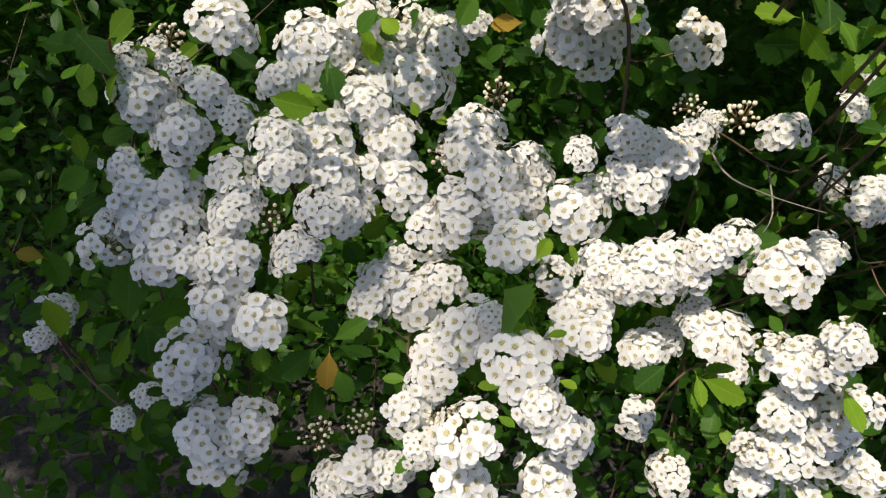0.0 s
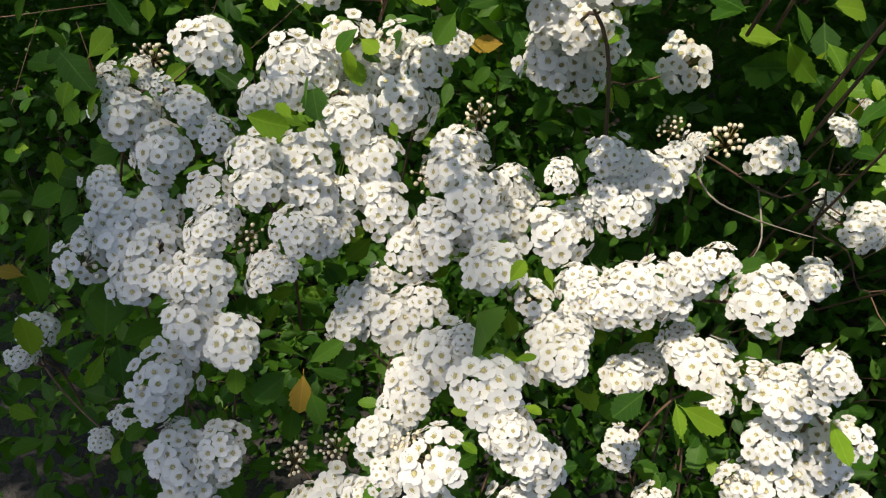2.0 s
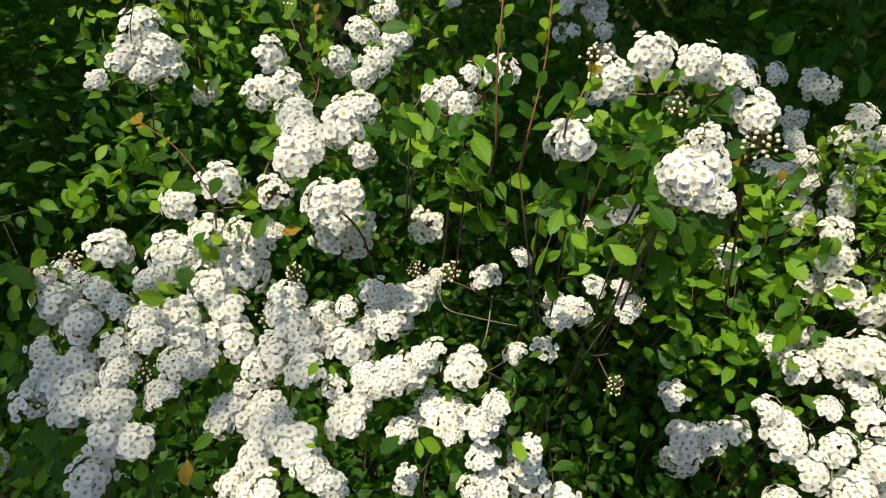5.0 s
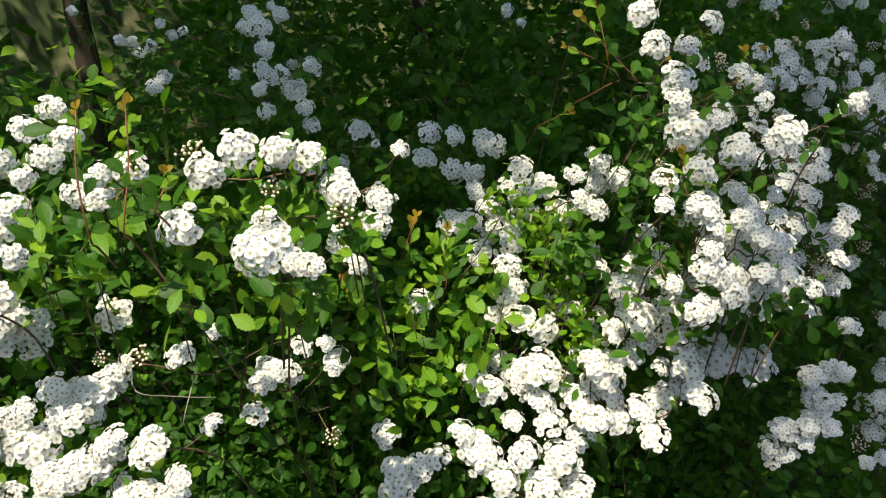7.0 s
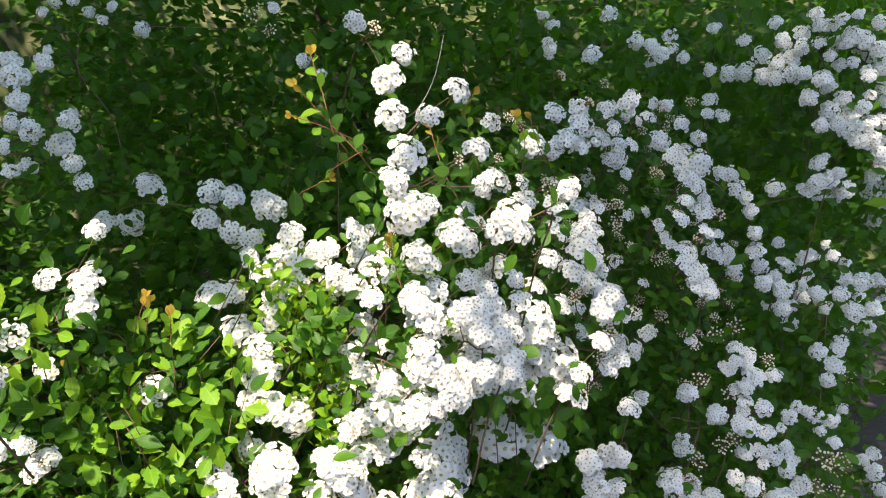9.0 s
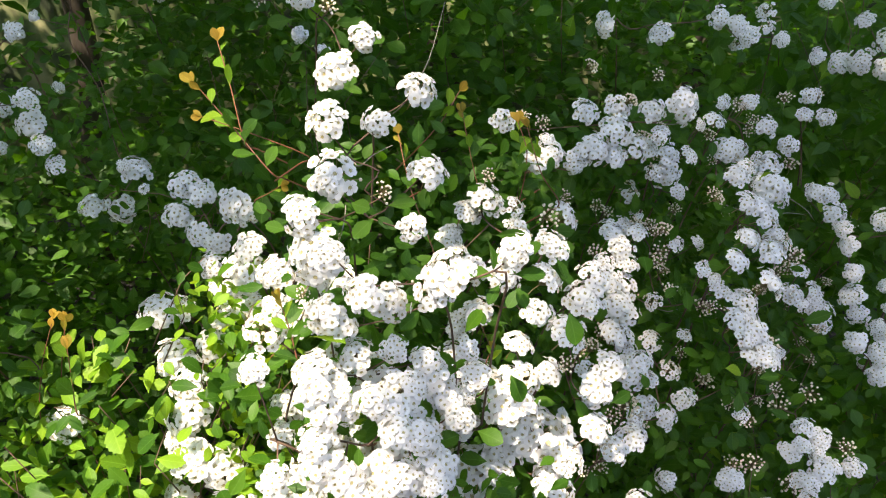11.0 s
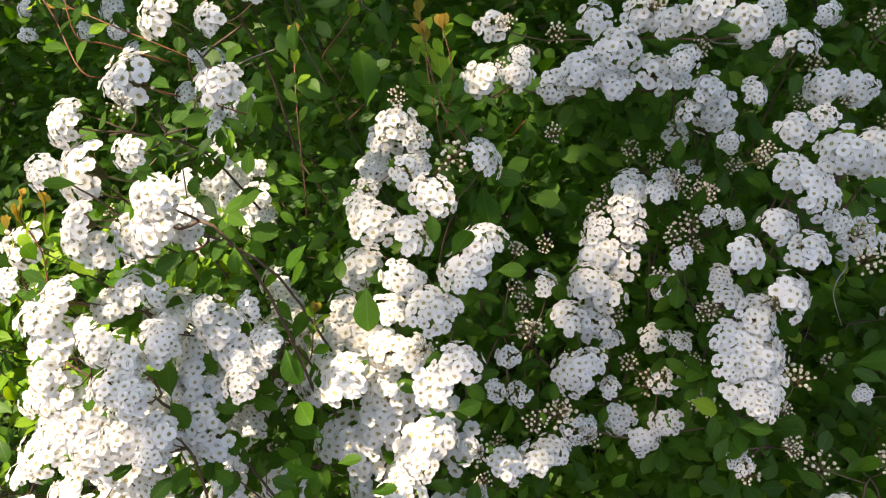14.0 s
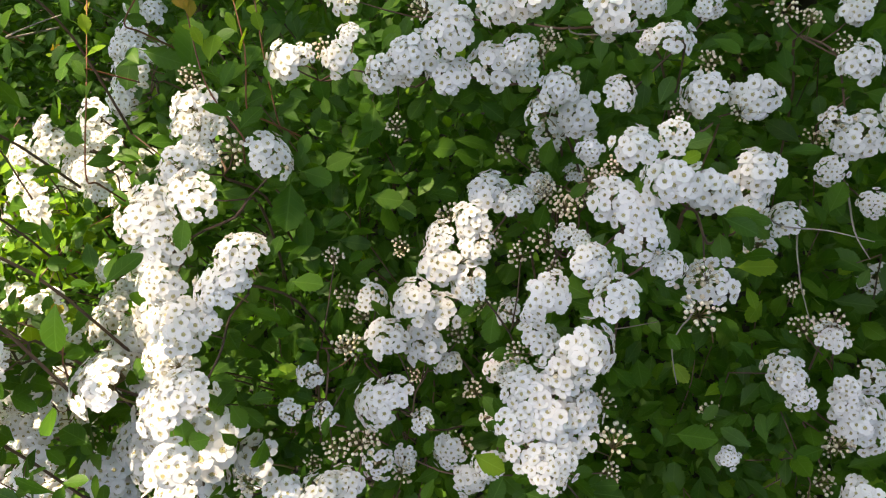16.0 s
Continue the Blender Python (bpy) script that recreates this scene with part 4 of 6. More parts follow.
spray("F", (-0.575, -0.537, 0.617), [
    (1.213, 0.567, 1.202, 26, "f"), (1.250, 0.550, 1.179, 27, "f"), (1.295, 0.541, 1.165, 34, "f"), (1.302, 0.555, 1.228, 27, "f"),
    (1.295, 0.552, 1.196, 23, "p"), (1.316, 0.529, 1.159, 23, "f"), (1.207, 0.554, 1.131, 26, "f"), (1.291, 0.535, 1.129, 27, "f"),
    (1.328, 0.519, 1.127, 27, "f"), (1.359, 0.522, 1.117, 31, "f"), (1.398, 0.500, 1.126, 30, "b")])
spray("F", (-0.553, -0.496, 0.669), [
    (1.294, 0.451, 1.116, 25, "f"), (1.285, 0.459, 1.113, 25, "f"), (1.251, 0.467, 1.123, 25, "f"), (1.153, 0.493, 1.124, 28, "f"),
    (1.174, 0.480, 1.095, 28, "f"), (1.204, 0.471, 1.086, 25, "f"), (1.233, 0.459, 1.072, 28, "f"), (1.300, 0.447, 1.075, 25, "f"),
    (1.310, 0.442, 1.093, 22, "f")])
spray("F", (-0.629, -0.451, 0.634), [
    (1.619, 0.628, 1.021, 23, "f"), (1.635, 0.611, 1.006, 28, "f"), (1.639, 0.625, 1.030, 23, "f"), (1.639, 0.598, 0.980, 23, "f"),
    (1.613, 0.594, 0.936, 28, "f")])
spray("F", (-0.452, -0.581, 0.677), [
    (1.060, 0.473, 1.180, 29, "f"), (1.027, 0.483, 1.173, 29, "f"), (1.036, 0.468, 1.148, 26, "p"), (1.044, 0.452, 1.118, 28, "f"),
    (1.014, 0.455, 1.122, 28, "f"), (0.988, 0.468, 1.110, 32, "f"), (1.082, 0.500, 1.233, 26, "f")])
spray("F", (-0.500, -0.820, 0.279), [
    (1.122, 0.965, 1.695, 28, "f"), (1.132, 0.950, 1.676, 23, "f"), (1.233, 0.953, 1.701, 28, "f"), (1.202, 0.940, 1.633, 33, "f"),
    (1.123, 0.938, 1.638, 32, "f"), (1.268, 0.913, 1.659, 28, "f"), (1.284, 0.886, 1.654, 28, "f"), (1.292, 0.878, 1.640, 27, "f")])
spray("G", (0.148, -0.912, 0.382), [
    (0.346, 0.942, 1.575, 31, "f"), (0.358, 0.911, 1.555, 36, "f"), (0.333, 0.926, 1.553, 24, "f"), (0.364, 0.885, 1.527, 30, "f"),
    (0.360, 0.854, 1.500, 23, "f"), (0.386, 0.843, 1.489, 29, "p"), (0.387, 0.934, 1.574, 27, "f"), (0.432, 0.852, 1.507, 27, "f"),
    (0.357, 0.817, 1.474, 22, "f"), (0.372, 0.803, 1.449, 22, "p"), (0.322, 0.850, 1.492, 17, "f")])
spray("G", (-0.052, -0.954, 0.296), [
    (0.478, 1.227, 1.624, 28, "f"), (0.384, 1.284, 1.650, 21, "f"), (0.422, 1.278, 1.662, 21, "f"), (0.689, 0.922, 1.669, 20, "f"),
    (0.661, 0.933, 1.656, 27, "b"), (0.683, 0.917, 1.636, 20, "b"), (0.733, 0.918, 1.595, 21, "f"), (0.762, 0.933, 1.579, 18, "f")])
spray("G", (-0.027, -0.920, 0.392), [
    (0.202, 0.923, 1.465, 26, "f"), (0.216, 0.933, 1.477, 23, "f"), (0.366, 0.918, 1.486, 32, "f"), (0.403, 0.910, 1.466, 38, "f"),
    (0.420, 0.897, 1.445, 28, "f"), (0.365, 0.899, 1.434, 26, "f")])
spray("C", (-0.066, -0.817, 0.573), [
    (0.791, 0.432, 1.445, 29, "f"), (0.802, 0.434, 1.437, 29, "f"), (0.874, 0.415, 1.488, 35, "f"), (0.865, 0.417, 1.473, 27, "f"),
    (0.875, 0.432, 1.470, 24, "f"), (0.840, 0.429, 1.458, 28, "f")])
spray("C", (-0.017, -0.780, 0.625), [
    (0.802, 0.438, 1.395, 27, "f"), (0.819, 0.443, 1.410, 27, "f"), (0.756, 0.425, 1.437, 29, "p"), (0.867, 0.445, 1.406, 23, "f")])
spray("C", (-0.109, -0.747, 0.656), [
    (0.837, 0.435, 1.376, 23, "f"), (0.875, 0.450, 1.391, 31, "f"), (0.883, 0.449, 1.376, 28, "f"), (0.857, 0.449, 1.369, 28, "f"),
    (0.858, 0.434, 1.358, 31, "f"), (0.871, 0.436, 1.348, 28, "f"), (0.908, 0.450, 1.391, 23, "f"), (0.897, 0.436, 1.365, 23, "f"),
    (0.899, 0.447, 1.412, 19, "f")])
spray("C", (-0.045, -0.712, 0.700), [
    (0.836, 0.405, 1.336, 36, "f"), (0.855, 0.427, 1.340, 31, "f"), (0.874, 0.417, 1.339, 30, "f"), (0.882, 0.421, 1.323, 31, "f"),
    (0.856, 0.405, 1.330, 30, "f"), (0.766, 0.398, 1.338, 22, "f"), (0.749, 0.410, 1.414, 21, "f")])
spray("C", (-0.038, -0.893, 0.448), [
    (0.851, 0.424, 1.512, 20, "f"), (0.796, 0.496, 1.527, 39, "f"), (0.792, 0.487, 1.525, 23, "f"), (0.865, 0.492, 1.537, 31, "f"),
    (0.825, 0.540, 1.560, 26, "f"), (0.786, 0.538, 1.560, 34, "f"), (0.860, 0.549, 1.588, 32, "f")])
spray("C", (0.029, -0.827, 0.561), [
    (0.785, 0.453, 1.478, 42, "f"), (0.781, 0.465, 1.460, 12, "b"), (0.777, 0.477, 1.442, 12, "b")])
spray("C", (-0.149, -0.719, 0.679), [
    (0.825, 0.465, 1.380, 39, "f"), (0.941, 0.486, 1.346, 42, "f"), (0.853, 0.490, 1.305, 41, "f"), (0.904, 0.514, 1.310, 44, "f"),
    (0.989, 0.518, 1.292, 60, "f"), (1.011, 0.540, 1.260, 46, "f")])
spray("C", (-0.103, -0.659, 0.745), [
    (0.920, 0.522, 1.256, 45, "f"), (0.785, 0.482, 1.263, 42, "f"), (0.836, 0.489, 1.230, 43, "f"), (0.939, 0.552, 1.171, 64, "f"),
    (0.873, 0.514, 1.185, 45, "f"), (1.010, 0.576, 1.147, 67, "f")])
spray("C", (0.031, -0.627, 0.778), [
    (0.725, 0.461, 1.220, 37, "f"), (0.741, 0.462, 1.205, 41, "f"), (0.723, 0.440, 1.162, 40, "f"), (0.829, 0.493, 1.154, 44, "f"),
    (0.873, 0.518, 1.153, 46, "f"), (0.743, 0.464, 1.252, 27, "f")])
spray("C", (0.061, -0.800, 0.596), [
    (0.735, 0.602, 1.403, 25, "f"), (0.763, 0.589, 1.364, 34, "f"), (0.747, 0.592, 1.373, 30, "f")])
spray("C", (0.011, -0.694, 0.720), [
    (0.755, 0.551, 1.300, 29, "f"), (0.787, 0.544, 1.270, 35, "f"), (0.812, 0.540, 1.249, 35, "f"), (0.786, 0.525, 1.255, 29, "f"),
    (0.813, 0.515, 1.220, 34, "f"), (0.787, 0.504, 1.202, 30, "f")])
spray("F", (-0.718, -0.586, 0.376), [
    (1.591, 0.716, 1.655, 26, "f"), (1.586, 0.711, 1.596, 26, "f"), (1.586, 0.705, 1.565, 27, "f"), (1.610, 0.700, 1.524, 27, "f"),
    (1.616, 0.711, 1.495, 32, "f"), (1.656, 0.722, 1.464, 32, "f"), (1.676, 0.741, 1.431, 33, "f"), (1.742, 0.767, 1.373, 34, "f"),
    (1.641, 0.750, 1.450, 33, "f"), (1.597, 0.713, 1.532, 27, "f"), (1.647, 0.708, 1.485, 27, "f")])
spray("F", (-0.688, -0.626, 0.369), [
    (1.460, 0.694, 1.553, 25, "f"), (1.445, 0.697, 1.622, 28, "f"), (1.443, 0.707, 1.592, 29, "f"), (1.479, 0.684, 1.559, 24, "f"),
    (1.492, 0.679, 1.551, 25, "f"), (1.504, 0.666, 1.538, 24, "f"), (1.483, 0.710, 1.499, 30, "f"), (1.508, 0.711, 1.471, 34, "f"),
    (1.541, 0.725, 1.445, 31, "f"), (1.542, 0.710, 1.457, 31, "f"), (1.516, 0.731, 1.445, 27, "f"), (1.503, 0.669, 1.560, 25, "f")])
spray("F", (-0.659, -0.697, 0.283), [
    (1.440, 0.778, 1.671, 26, "f"), (1.450, 0.756, 1.662, 25, "f"), (1.450, 0.759, 1.622, 30, "f"), (1.434, 0.777, 1.640, 26, "f"),
    (1.425, 0.795, 1.617, 30, "f"), (1.419, 0.835, 1.622, 31, "f"), (1.410, 0.859, 1.617, 28, "f"), (1.429, 0.858, 1.674, 23, "f"),
    (1.429, 0.941, 1.693, 24, "f"), (1.416, 0.919, 1.621, 24, "f"), (1.439, 0.806, 1.699, 22, "f"), (1.478, 0.750, 1.698, 26, "f"),
    (1.507, 0.724, 1.686, 29, "f"), (1.520, 0.709, 1.681, 29, "f"), (1.537, 0.695, 1.669, 29, "f")])
spray("F", (-0.650, -0.553, 0.521), [
    (1.486, 0.616, 1.318, 24, "f"), (1.455, 0.631, 1.317, 25, "f"), (1.507, 0.608, 1.292, 29, "f"), (1.530, 0.600, 1.302, 28, "f"),
    (1.516, 0.610, 1.337, 28, "f"), (1.501, 0.613, 1.205, 29, "f"), (1.509, 0.619, 1.231, 26, "f"), (1.494, 0.612, 1.177, 26, "f"),
    (1.477, 0.626, 1.222, 26, "f"), (1.412, 0.650, 1.286, 29, "f"), (1.409, 0.647, 1.315, 28, "f"), (1.381, 0.660, 1.322, 28, "f")])
spray("F", (-0.566, -0.522, 0.638), [
    (1.281, 0.582, 1.229, 23, "f"), (1.295, 0.591, 1.259, 23, "f"), (1.313, 0.581, 1.248, 23, "f"), (1.335, 0.570, 1.245, 20, "b"),
    (1.348, 0.567, 1.223, 23, "f"), (1.349, 0.522, 1.058, 31, "f"), (1.384, 0.516, 1.075, 31, "f"), (1.315, 0.542, 1.063, 28, "f"),
    (1.330, 0.531, 1.039, 31, "f"), (1.303, 0.524, 1.010, 34, "f"), (1.370, 0.503, 1.021, 34, "f"), (1.400, 0.501, 1.021, 31, "f"),
    (1.262, 0.534, 1.029, 34, "f"), (1.227, 0.550, 1.072, 31, "f"), (1.196, 0.561, 1.080, 27, "p")])
spray("C", (0.117, -0.795, 0.595), [
    (0.649, 0.752, 1.351, 29, "f"), (0.665, 0.740, 1.334, 32, "f"), (0.680, 0.737, 1.301, 29, "f"), (0.690, 0.762, 1.316, 33, "f"),
    (0.680, 0.803, 1.330, 24, "f"), (0.689, 0.790, 1.271, 35, "f")])
spray("C", (-0.044, -0.717, 0.696), [
    (0.831, 0.586, 1.332, 25, "f"), (0.838, 0.599, 1.306, 24, "f"), (0.831, 0.573, 1.289, 33, "f"), (0.837, 0.537, 1.295, 28, "f"),
    (0.831, 0.515, 1.293, 27, "f"), (0.854, 0.514, 1.271, 26, "f"), (0.829, 0.496, 1.278, 30, "f"), (0.819, 0.479, 1.271, 23, "f"),
    (0.861, 0.488, 1.265, 25, "f"), (0.843, 0.477, 1.260, 27, "p")])
spray("F", (-0.657, -0.692, 0.300), [
    (1.458, 0.728, 1.673, 20, "f"), (1.493, 0.738, 1.655, 21, "f"), (1.501, 0.719, 1.672, 20, "f")])
spray("F", (-0.669, -0.692, 0.271), [
    (1.458, 0.745, 1.713, 22, "f"), (1.479, 0.730, 1.698, 22, "p"), (1.468, 0.705, 1.705, 21, "p"), (1.509, 0.719, 1.716, 19, "f"),
    (1.530, 0.696, 1.702, 21, "f")])
spray("F", (-0.678, -0.656, 0.332), [
    (1.504, 0.704, 1.645, 18, "f"), (1.521, 0.695, 1.638, 17, "f"), (1.512, 0.678, 1.630, 21, "f"), (1.528, 0.683, 1.602, 19, "p"),
    (1.491, 0.654, 1.584, 21, "f")])
spray("F", (-0.513, -0.799, 0.313), [
    (1.308, 0.931, 1.630, 25, "p"), (1.334, 0.924, 1.673, 24, "p"), (1.335, 0.913, 1.654, 22, "p"), (1.355, 0.906, 1.639, 21, "f")])
spray("F", (-0.601, -0.603, 0.524), [
    (1.556, 0.734, 1.361, 19, "f"), (1.543, 0.754, 1.282, 26, "f"), (1.504, 0.724, 1.259, 23, "f")])
spray("F", (-0.627, -0.566, 0.536), [
    (1.567, 0.724, 1.345, 24, "f"), (1.611, 0.741, 1.325, 19, "p"), (1.653, 0.750, 1.283, 26, "f"), (1.657, 0.740, 1.268, 24, "f"),
    (1.686, 0.771, 1.196, 26, "p"), (1.644, 0.713, 1.128, 25, "b")])
spray("F", (-0.582, -0.622, 0.523), [
    (1.467, 0.735, 1.362, 19, "f"), (1.484, 0.738, 1.333, 19, "f"), (1.527, 0.771, 1.311, 26, "f"), (1.472, 0.737, 1.307, 21, "f"),
    (1.495, 0.754, 1.288, 23, "f"), (1.484, 0.750, 1.250, 22, "f")])
spray("F", (-0.526, -0.580, 0.622), [
    (1.289, 0.575, 1.241, 20, "f"), (1.305, 0.575, 1.233, 19, "f"), (1.292, 0.550, 1.217, 20, "f"), (1.291, 0.550, 1.183, 19, "f")])
spray("F", (-0.552, -0.525, 0.648), [
    (1.426, 0.561, 1.155, 22, "p"), (1.408, 0.558, 1.166, 18, "f"), (1.378, 0.547, 1.180, 19, "p"), (1.363, 0.540, 1.171, 21, "f"),
    (1.336, 0.523, 1.167, 15, "p"), (1.326, 0.500, 1.152, 18, "f"), (1.348, 0.509, 1.105, 21, "f")])
spray("F", (-0.513, -0.519, 0.684), [
    (1.303, 0.519, 1.137, 19, "f"), (1.304, 0.509, 1.125, 15, "f"), (1.292, 0.493, 1.092, 15, "b")])
spray("F", (-0.580, -0.509, 0.636), [
    (1.479, 0.579, 1.131, 20, "f"), (1.508, 0.597, 1.124, 17, "f"), (1.548, 0.625, 1.123, 18, "f"), (1.462, 0.569, 1.140, 20, "p"),
    (1.399, 0.522, 1.157, 15, "f"), (1.420, 0.511, 1.144, 21, "f")])
spray("C", (-0.468, -0.578, 0.668), [
    (1.030, 0.494, 1.169, 27, "f"), (1.057, 0.482, 1.179, 32, "f"), (1.041, 0.492, 1.138, 29, "f"), (1.062, 0.479, 1.139, 27, "f"),
    (0.997, 0.476, 1.106, 31, "f"), (1.037, 0.480, 1.112, 27, "f"), (1.049, 0.481, 1.122, 30, "f"), (1.017, 0.460, 1.097, 27, "f"),
    (0.982, 0.480, 1.081, 26, "f"), (1.006, 0.476, 1.072, 29, "f"), (0.994, 0.480, 1.057, 26, "p")])
spray("F", (-0.532, -0.530, 0.661), [
    (1.178, 0.526, 1.111, 24, "f"), (1.208, 0.524, 1.096, 26, "b"), (1.171, 0.503, 1.093, 24, "p"), (1.210, 0.511, 1.076, 22, "f"),
    (1.185, 0.495, 1.061, 22, "b"), (1.209, 0.489, 1.035, 20, "f"), (1.177, 0.492, 1.037, 22, "f"), (1.128, 0.469, 1.047, 22, "f")])
spray("F", (-0.570, -0.499, 0.652), [
    (1.268, 0.516, 1.104, 22, "f"), (1.288, 0.500, 1.101, 23, "f"), (1.283, 0.495, 1.077, 21, "b"), (1.263, 0.491, 1.063, 22, "f"),
    (1.280, 0.476, 1.053, 21, "f"), (1.256, 0.489, 1.039, 23, "p"), (1.319, 0.490, 1.011, 27, "f"), (1.232, 0.481, 1.024, 22, "f")])
spray("F", (-0.508, -0.546, 0.666), [
    (1.242, 0.582, 1.215, 24, "b"), (1.217, 0.530, 1.124, 23, "b"), (1.175, 0.536, 1.053, 23, "b"), (1.179, 0.516, 1.063, 33, "f"),
    (1.160, 0.517, 1.041, 23, "b")])
spray("F", (-0.565, -0.564, 0.602), [
    (1.335, 0.647, 1.260, 26, "b"), (1.279, 0.616, 1.265, 25, "b"), (1.289, 0.567, 1.207, 20, "f"), (1.283, 0.567, 1.199, 24, "b"),
    (1.271, 0.534, 1.149, 23, "b"), (1.250, 0.527, 1.144, 23, "b"), (1.231, 0.509, 1.077, 30, "f")])
spray("F", (-0.638, -0.536, 0.553), [
    (1.580, 0.727, 1.275, 20, "f"), (1.576, 0.723, 1.249, 20, "f"), (1.388, 0.498, 1.084, 24, "b")])
spray("F", (-0.606, -0.455, 0.652), [
    (1.469, 0.536, 1.094, 25, "b"), (1.461, 0.537, 1.080, 25, "b"), (1.464, 0.528, 1.046, 25, "b"), (1.443, 0.503, 1.040, 25, "b"),
    (1.435, 0.504, 1.029, 19, "f"), (1.391, 0.479, 1.023, 26, "f"), (1.479, 0.504, 0.990, 19, "f")])
spray("F", (-0.579, -0.569, 0.584), [
    (1.217, 0.566, 1.210, 22, "f"), (1.193, 0.540, 1.152, 19, "p"), (1.239, 0.541, 1.183, 22, "f"), (1.257, 0.513, 1.186, 23, "f"),
    (1.321, 0.566, 1.221, 22, "p"), (1.312, 0.535, 1.189, 24, "f"), (1.142, 0.573, 1.198, 23, "f")])
spray("G", (0.212, -0.913, 0.349), [
    (0.095, 0.989, 1.613, 16, "f"), (0.093, 0.966, 1.564, 17, "f"), (0.147, 0.967, 1.619, 16, "f"), (0.170, 0.959, 1.522, 19, "f"),
    (0.201, 0.940, 1.518, 20, "p"), (0.214, 0.946, 1.553, 16, "f"), (0.229, 0.962, 1.537, 19, "f"), (0.248, 0.934, 1.544, 15, "p"),
    (0.180, 0.962, 1.510, 19, "p"), (0.159, 0.945, 1.527, 18, "f")])
spray("G", (0.018, -0.939, 0.343), [
    (0.382, 1.037, 1.655, 21, "f"), (0.409, 1.031, 1.662, 19, "f"), (0.453, 0.998, 1.636, 16, "f"), (0.363, 1.044, 1.642, 17, "f"),
    (0.401, 1.004, 1.495, 18, "f"), (0.368, 1.029, 1.588, 17, "f"), (0.505, 0.936, 1.412, 18, "f"), (0.531, 0.925, 1.385, 16, "p")])
lone_leaf("A", (-0.066, 0.336, 1.281), (-0.054, 0.344, 1.297), (0.463, -0.652, 0.601), "b")
lone_leaf("A", (-0.047, 0.361, 1.296), (-0.049, 0.364, 1.308), (0.437, -0.692, 0.575), "b")
lone_leaf("A", (-0.044, 0.363, 1.316), (-0.033, 0.366, 1.322), (0.428, -0.717, 0.551), "b")
lone_leaf("A", (-0.034, 0.375, 1.312), (-0.035, 0.376, 1.322), (0.412, -0.726, 0.551), "b")
lone_leaf("A", (-0.021, 0.377, 1.312), (-0.011, 0.366, 1.328), (0.388, -0.739, 0.551), "b")
lone_leaf("A", (-0.063, 0.346, 1.284), (-0.048, 0.345, 1.288), (0.451, -0.658, 0.604), "b")
lone_leaf("A", (-0.075, 0.323, 1.256), (-0.076, 0.331, 1.269), (0.477, -0.604, 0.638), "b")
lone_leaf("A", (0.047, 0.391, 1.296), (0.059, 0.380, 1.284), (0.239, -0.761, 0.604), "b")
lone_leaf("A", (0.055, 0.394, 1.300), (0.069, 0.387, 1.295), (0.222, -0.774, 0.593), "b")
lone_leaf("A", (0.039, 0.361, 1.270), (0.038, 0.367, 1.286), (0.274, -0.726, 0.631), "g")
lone_leaf("A", (0.021, 0.330, 1.273), (0.046, 0.326, 1.270), (0.301, -0.686, 0.662), "b")
lone_leaf("A", (0.035, 0.354, 1.265), (0.022, 0.359, 1.269), (0.291, -0.703, 0.649), "b")
lone_leaf("A", (0.083, 0.367, 1.270), (0.089, 0.363, 1.262), (0.176, -0.734, 0.656), "b")
lone_leaf("A", (-0.058, 0.293, 1.234), (-0.065, 0.301, 1.247), (0.462, -0.561, 0.686), "b")
lone_leaf("A", (0.009, 0.318, 1.249), (-0.006, 0.311, 1.242), (0.353, -0.627, 0.694), "g")
lone_leaf("A", (-0.069, 0.285, 1.222), (-0.053, 0.290, 1.234), (0.458, -0.539, 0.707), "g")
lone_leaf("A", (0.163, 0.298, 1.238), (0.168, 0.311, 1.244), (0.008, -0.670, 0.742), "b")
lone_leaf("A", (0.182, 0.302, 1.238), (0.176, 0.312, 1.242), (-0.025, -0.671, 0.741), "b")
lone_leaf("A", (0.160, 0.285, 1.230), (0.166, 0.291, 1.228), (0.014, -0.636, 0.772), "g")
lone_leaf("A", (0.152, 0.294, 1.221), (0.162, 0.252, 1.236), (0.030, -0.619, 0.785), "g")
lone_leaf("A", (0.169, 0.257, 1.232), (0.163, 0.279, 1.226), (0.007, -0.613, 0.790), "g")
lone_leaf("A", (0.173, 0.254, 1.233), (0.183, 0.261, 1.232), (-0.021, -0.603, 0.798), "b")
lone_leaf("A", (0.180, 0.228, 1.236), (0.188, 0.227, 1.235), (-0.040, -0.568, 0.822), "b")
lone_leaf("A", (0.247, 0.289, 1.203), (0.253, 0.277, 1.192), (-0.176, -0.574, 0.800), "b")
lone_leaf("A", (0.249, 0.286, 1.204), (0.269, 0.273, 1.207), (-0.199, -0.579, 0.790), "b")
lone_leaf("A", (0.248, 0.285, 1.207), (0.258, 0.279, 1.221), (-0.188, -0.594, 0.782), "g")
lone_leaf("A", (0.285, 0.277, 1.259), (0.296, 0.292, 1.255), (-0.288, -0.634, 0.718), "b")
lone_leaf("A", (0.324, 0.350, 1.225), (0.325, 0.334, 1.228), (-0.307, -0.639, 0.705), "g")
lone_leaf("A", (0.161, 0.218, 1.220), (0.169, 0.214, 1.220), (0.010, -0.526, 0.850), "b")
lone_leaf("A", (0.264, 0.291, 1.244), (0.269, 0.284, 1.240), (-0.228, -0.631, 0.741), "g")
lone_leaf("A", (-0.076, 0.271, 1.162), (-0.054, 0.257, 1.155), (0.462, -0.411, 0.786), "b")
lone_leaf("A", (-0.070, 0.348, 1.258), (-0.083, 0.343, 1.239), (0.499, -0.587, 0.637), "b")
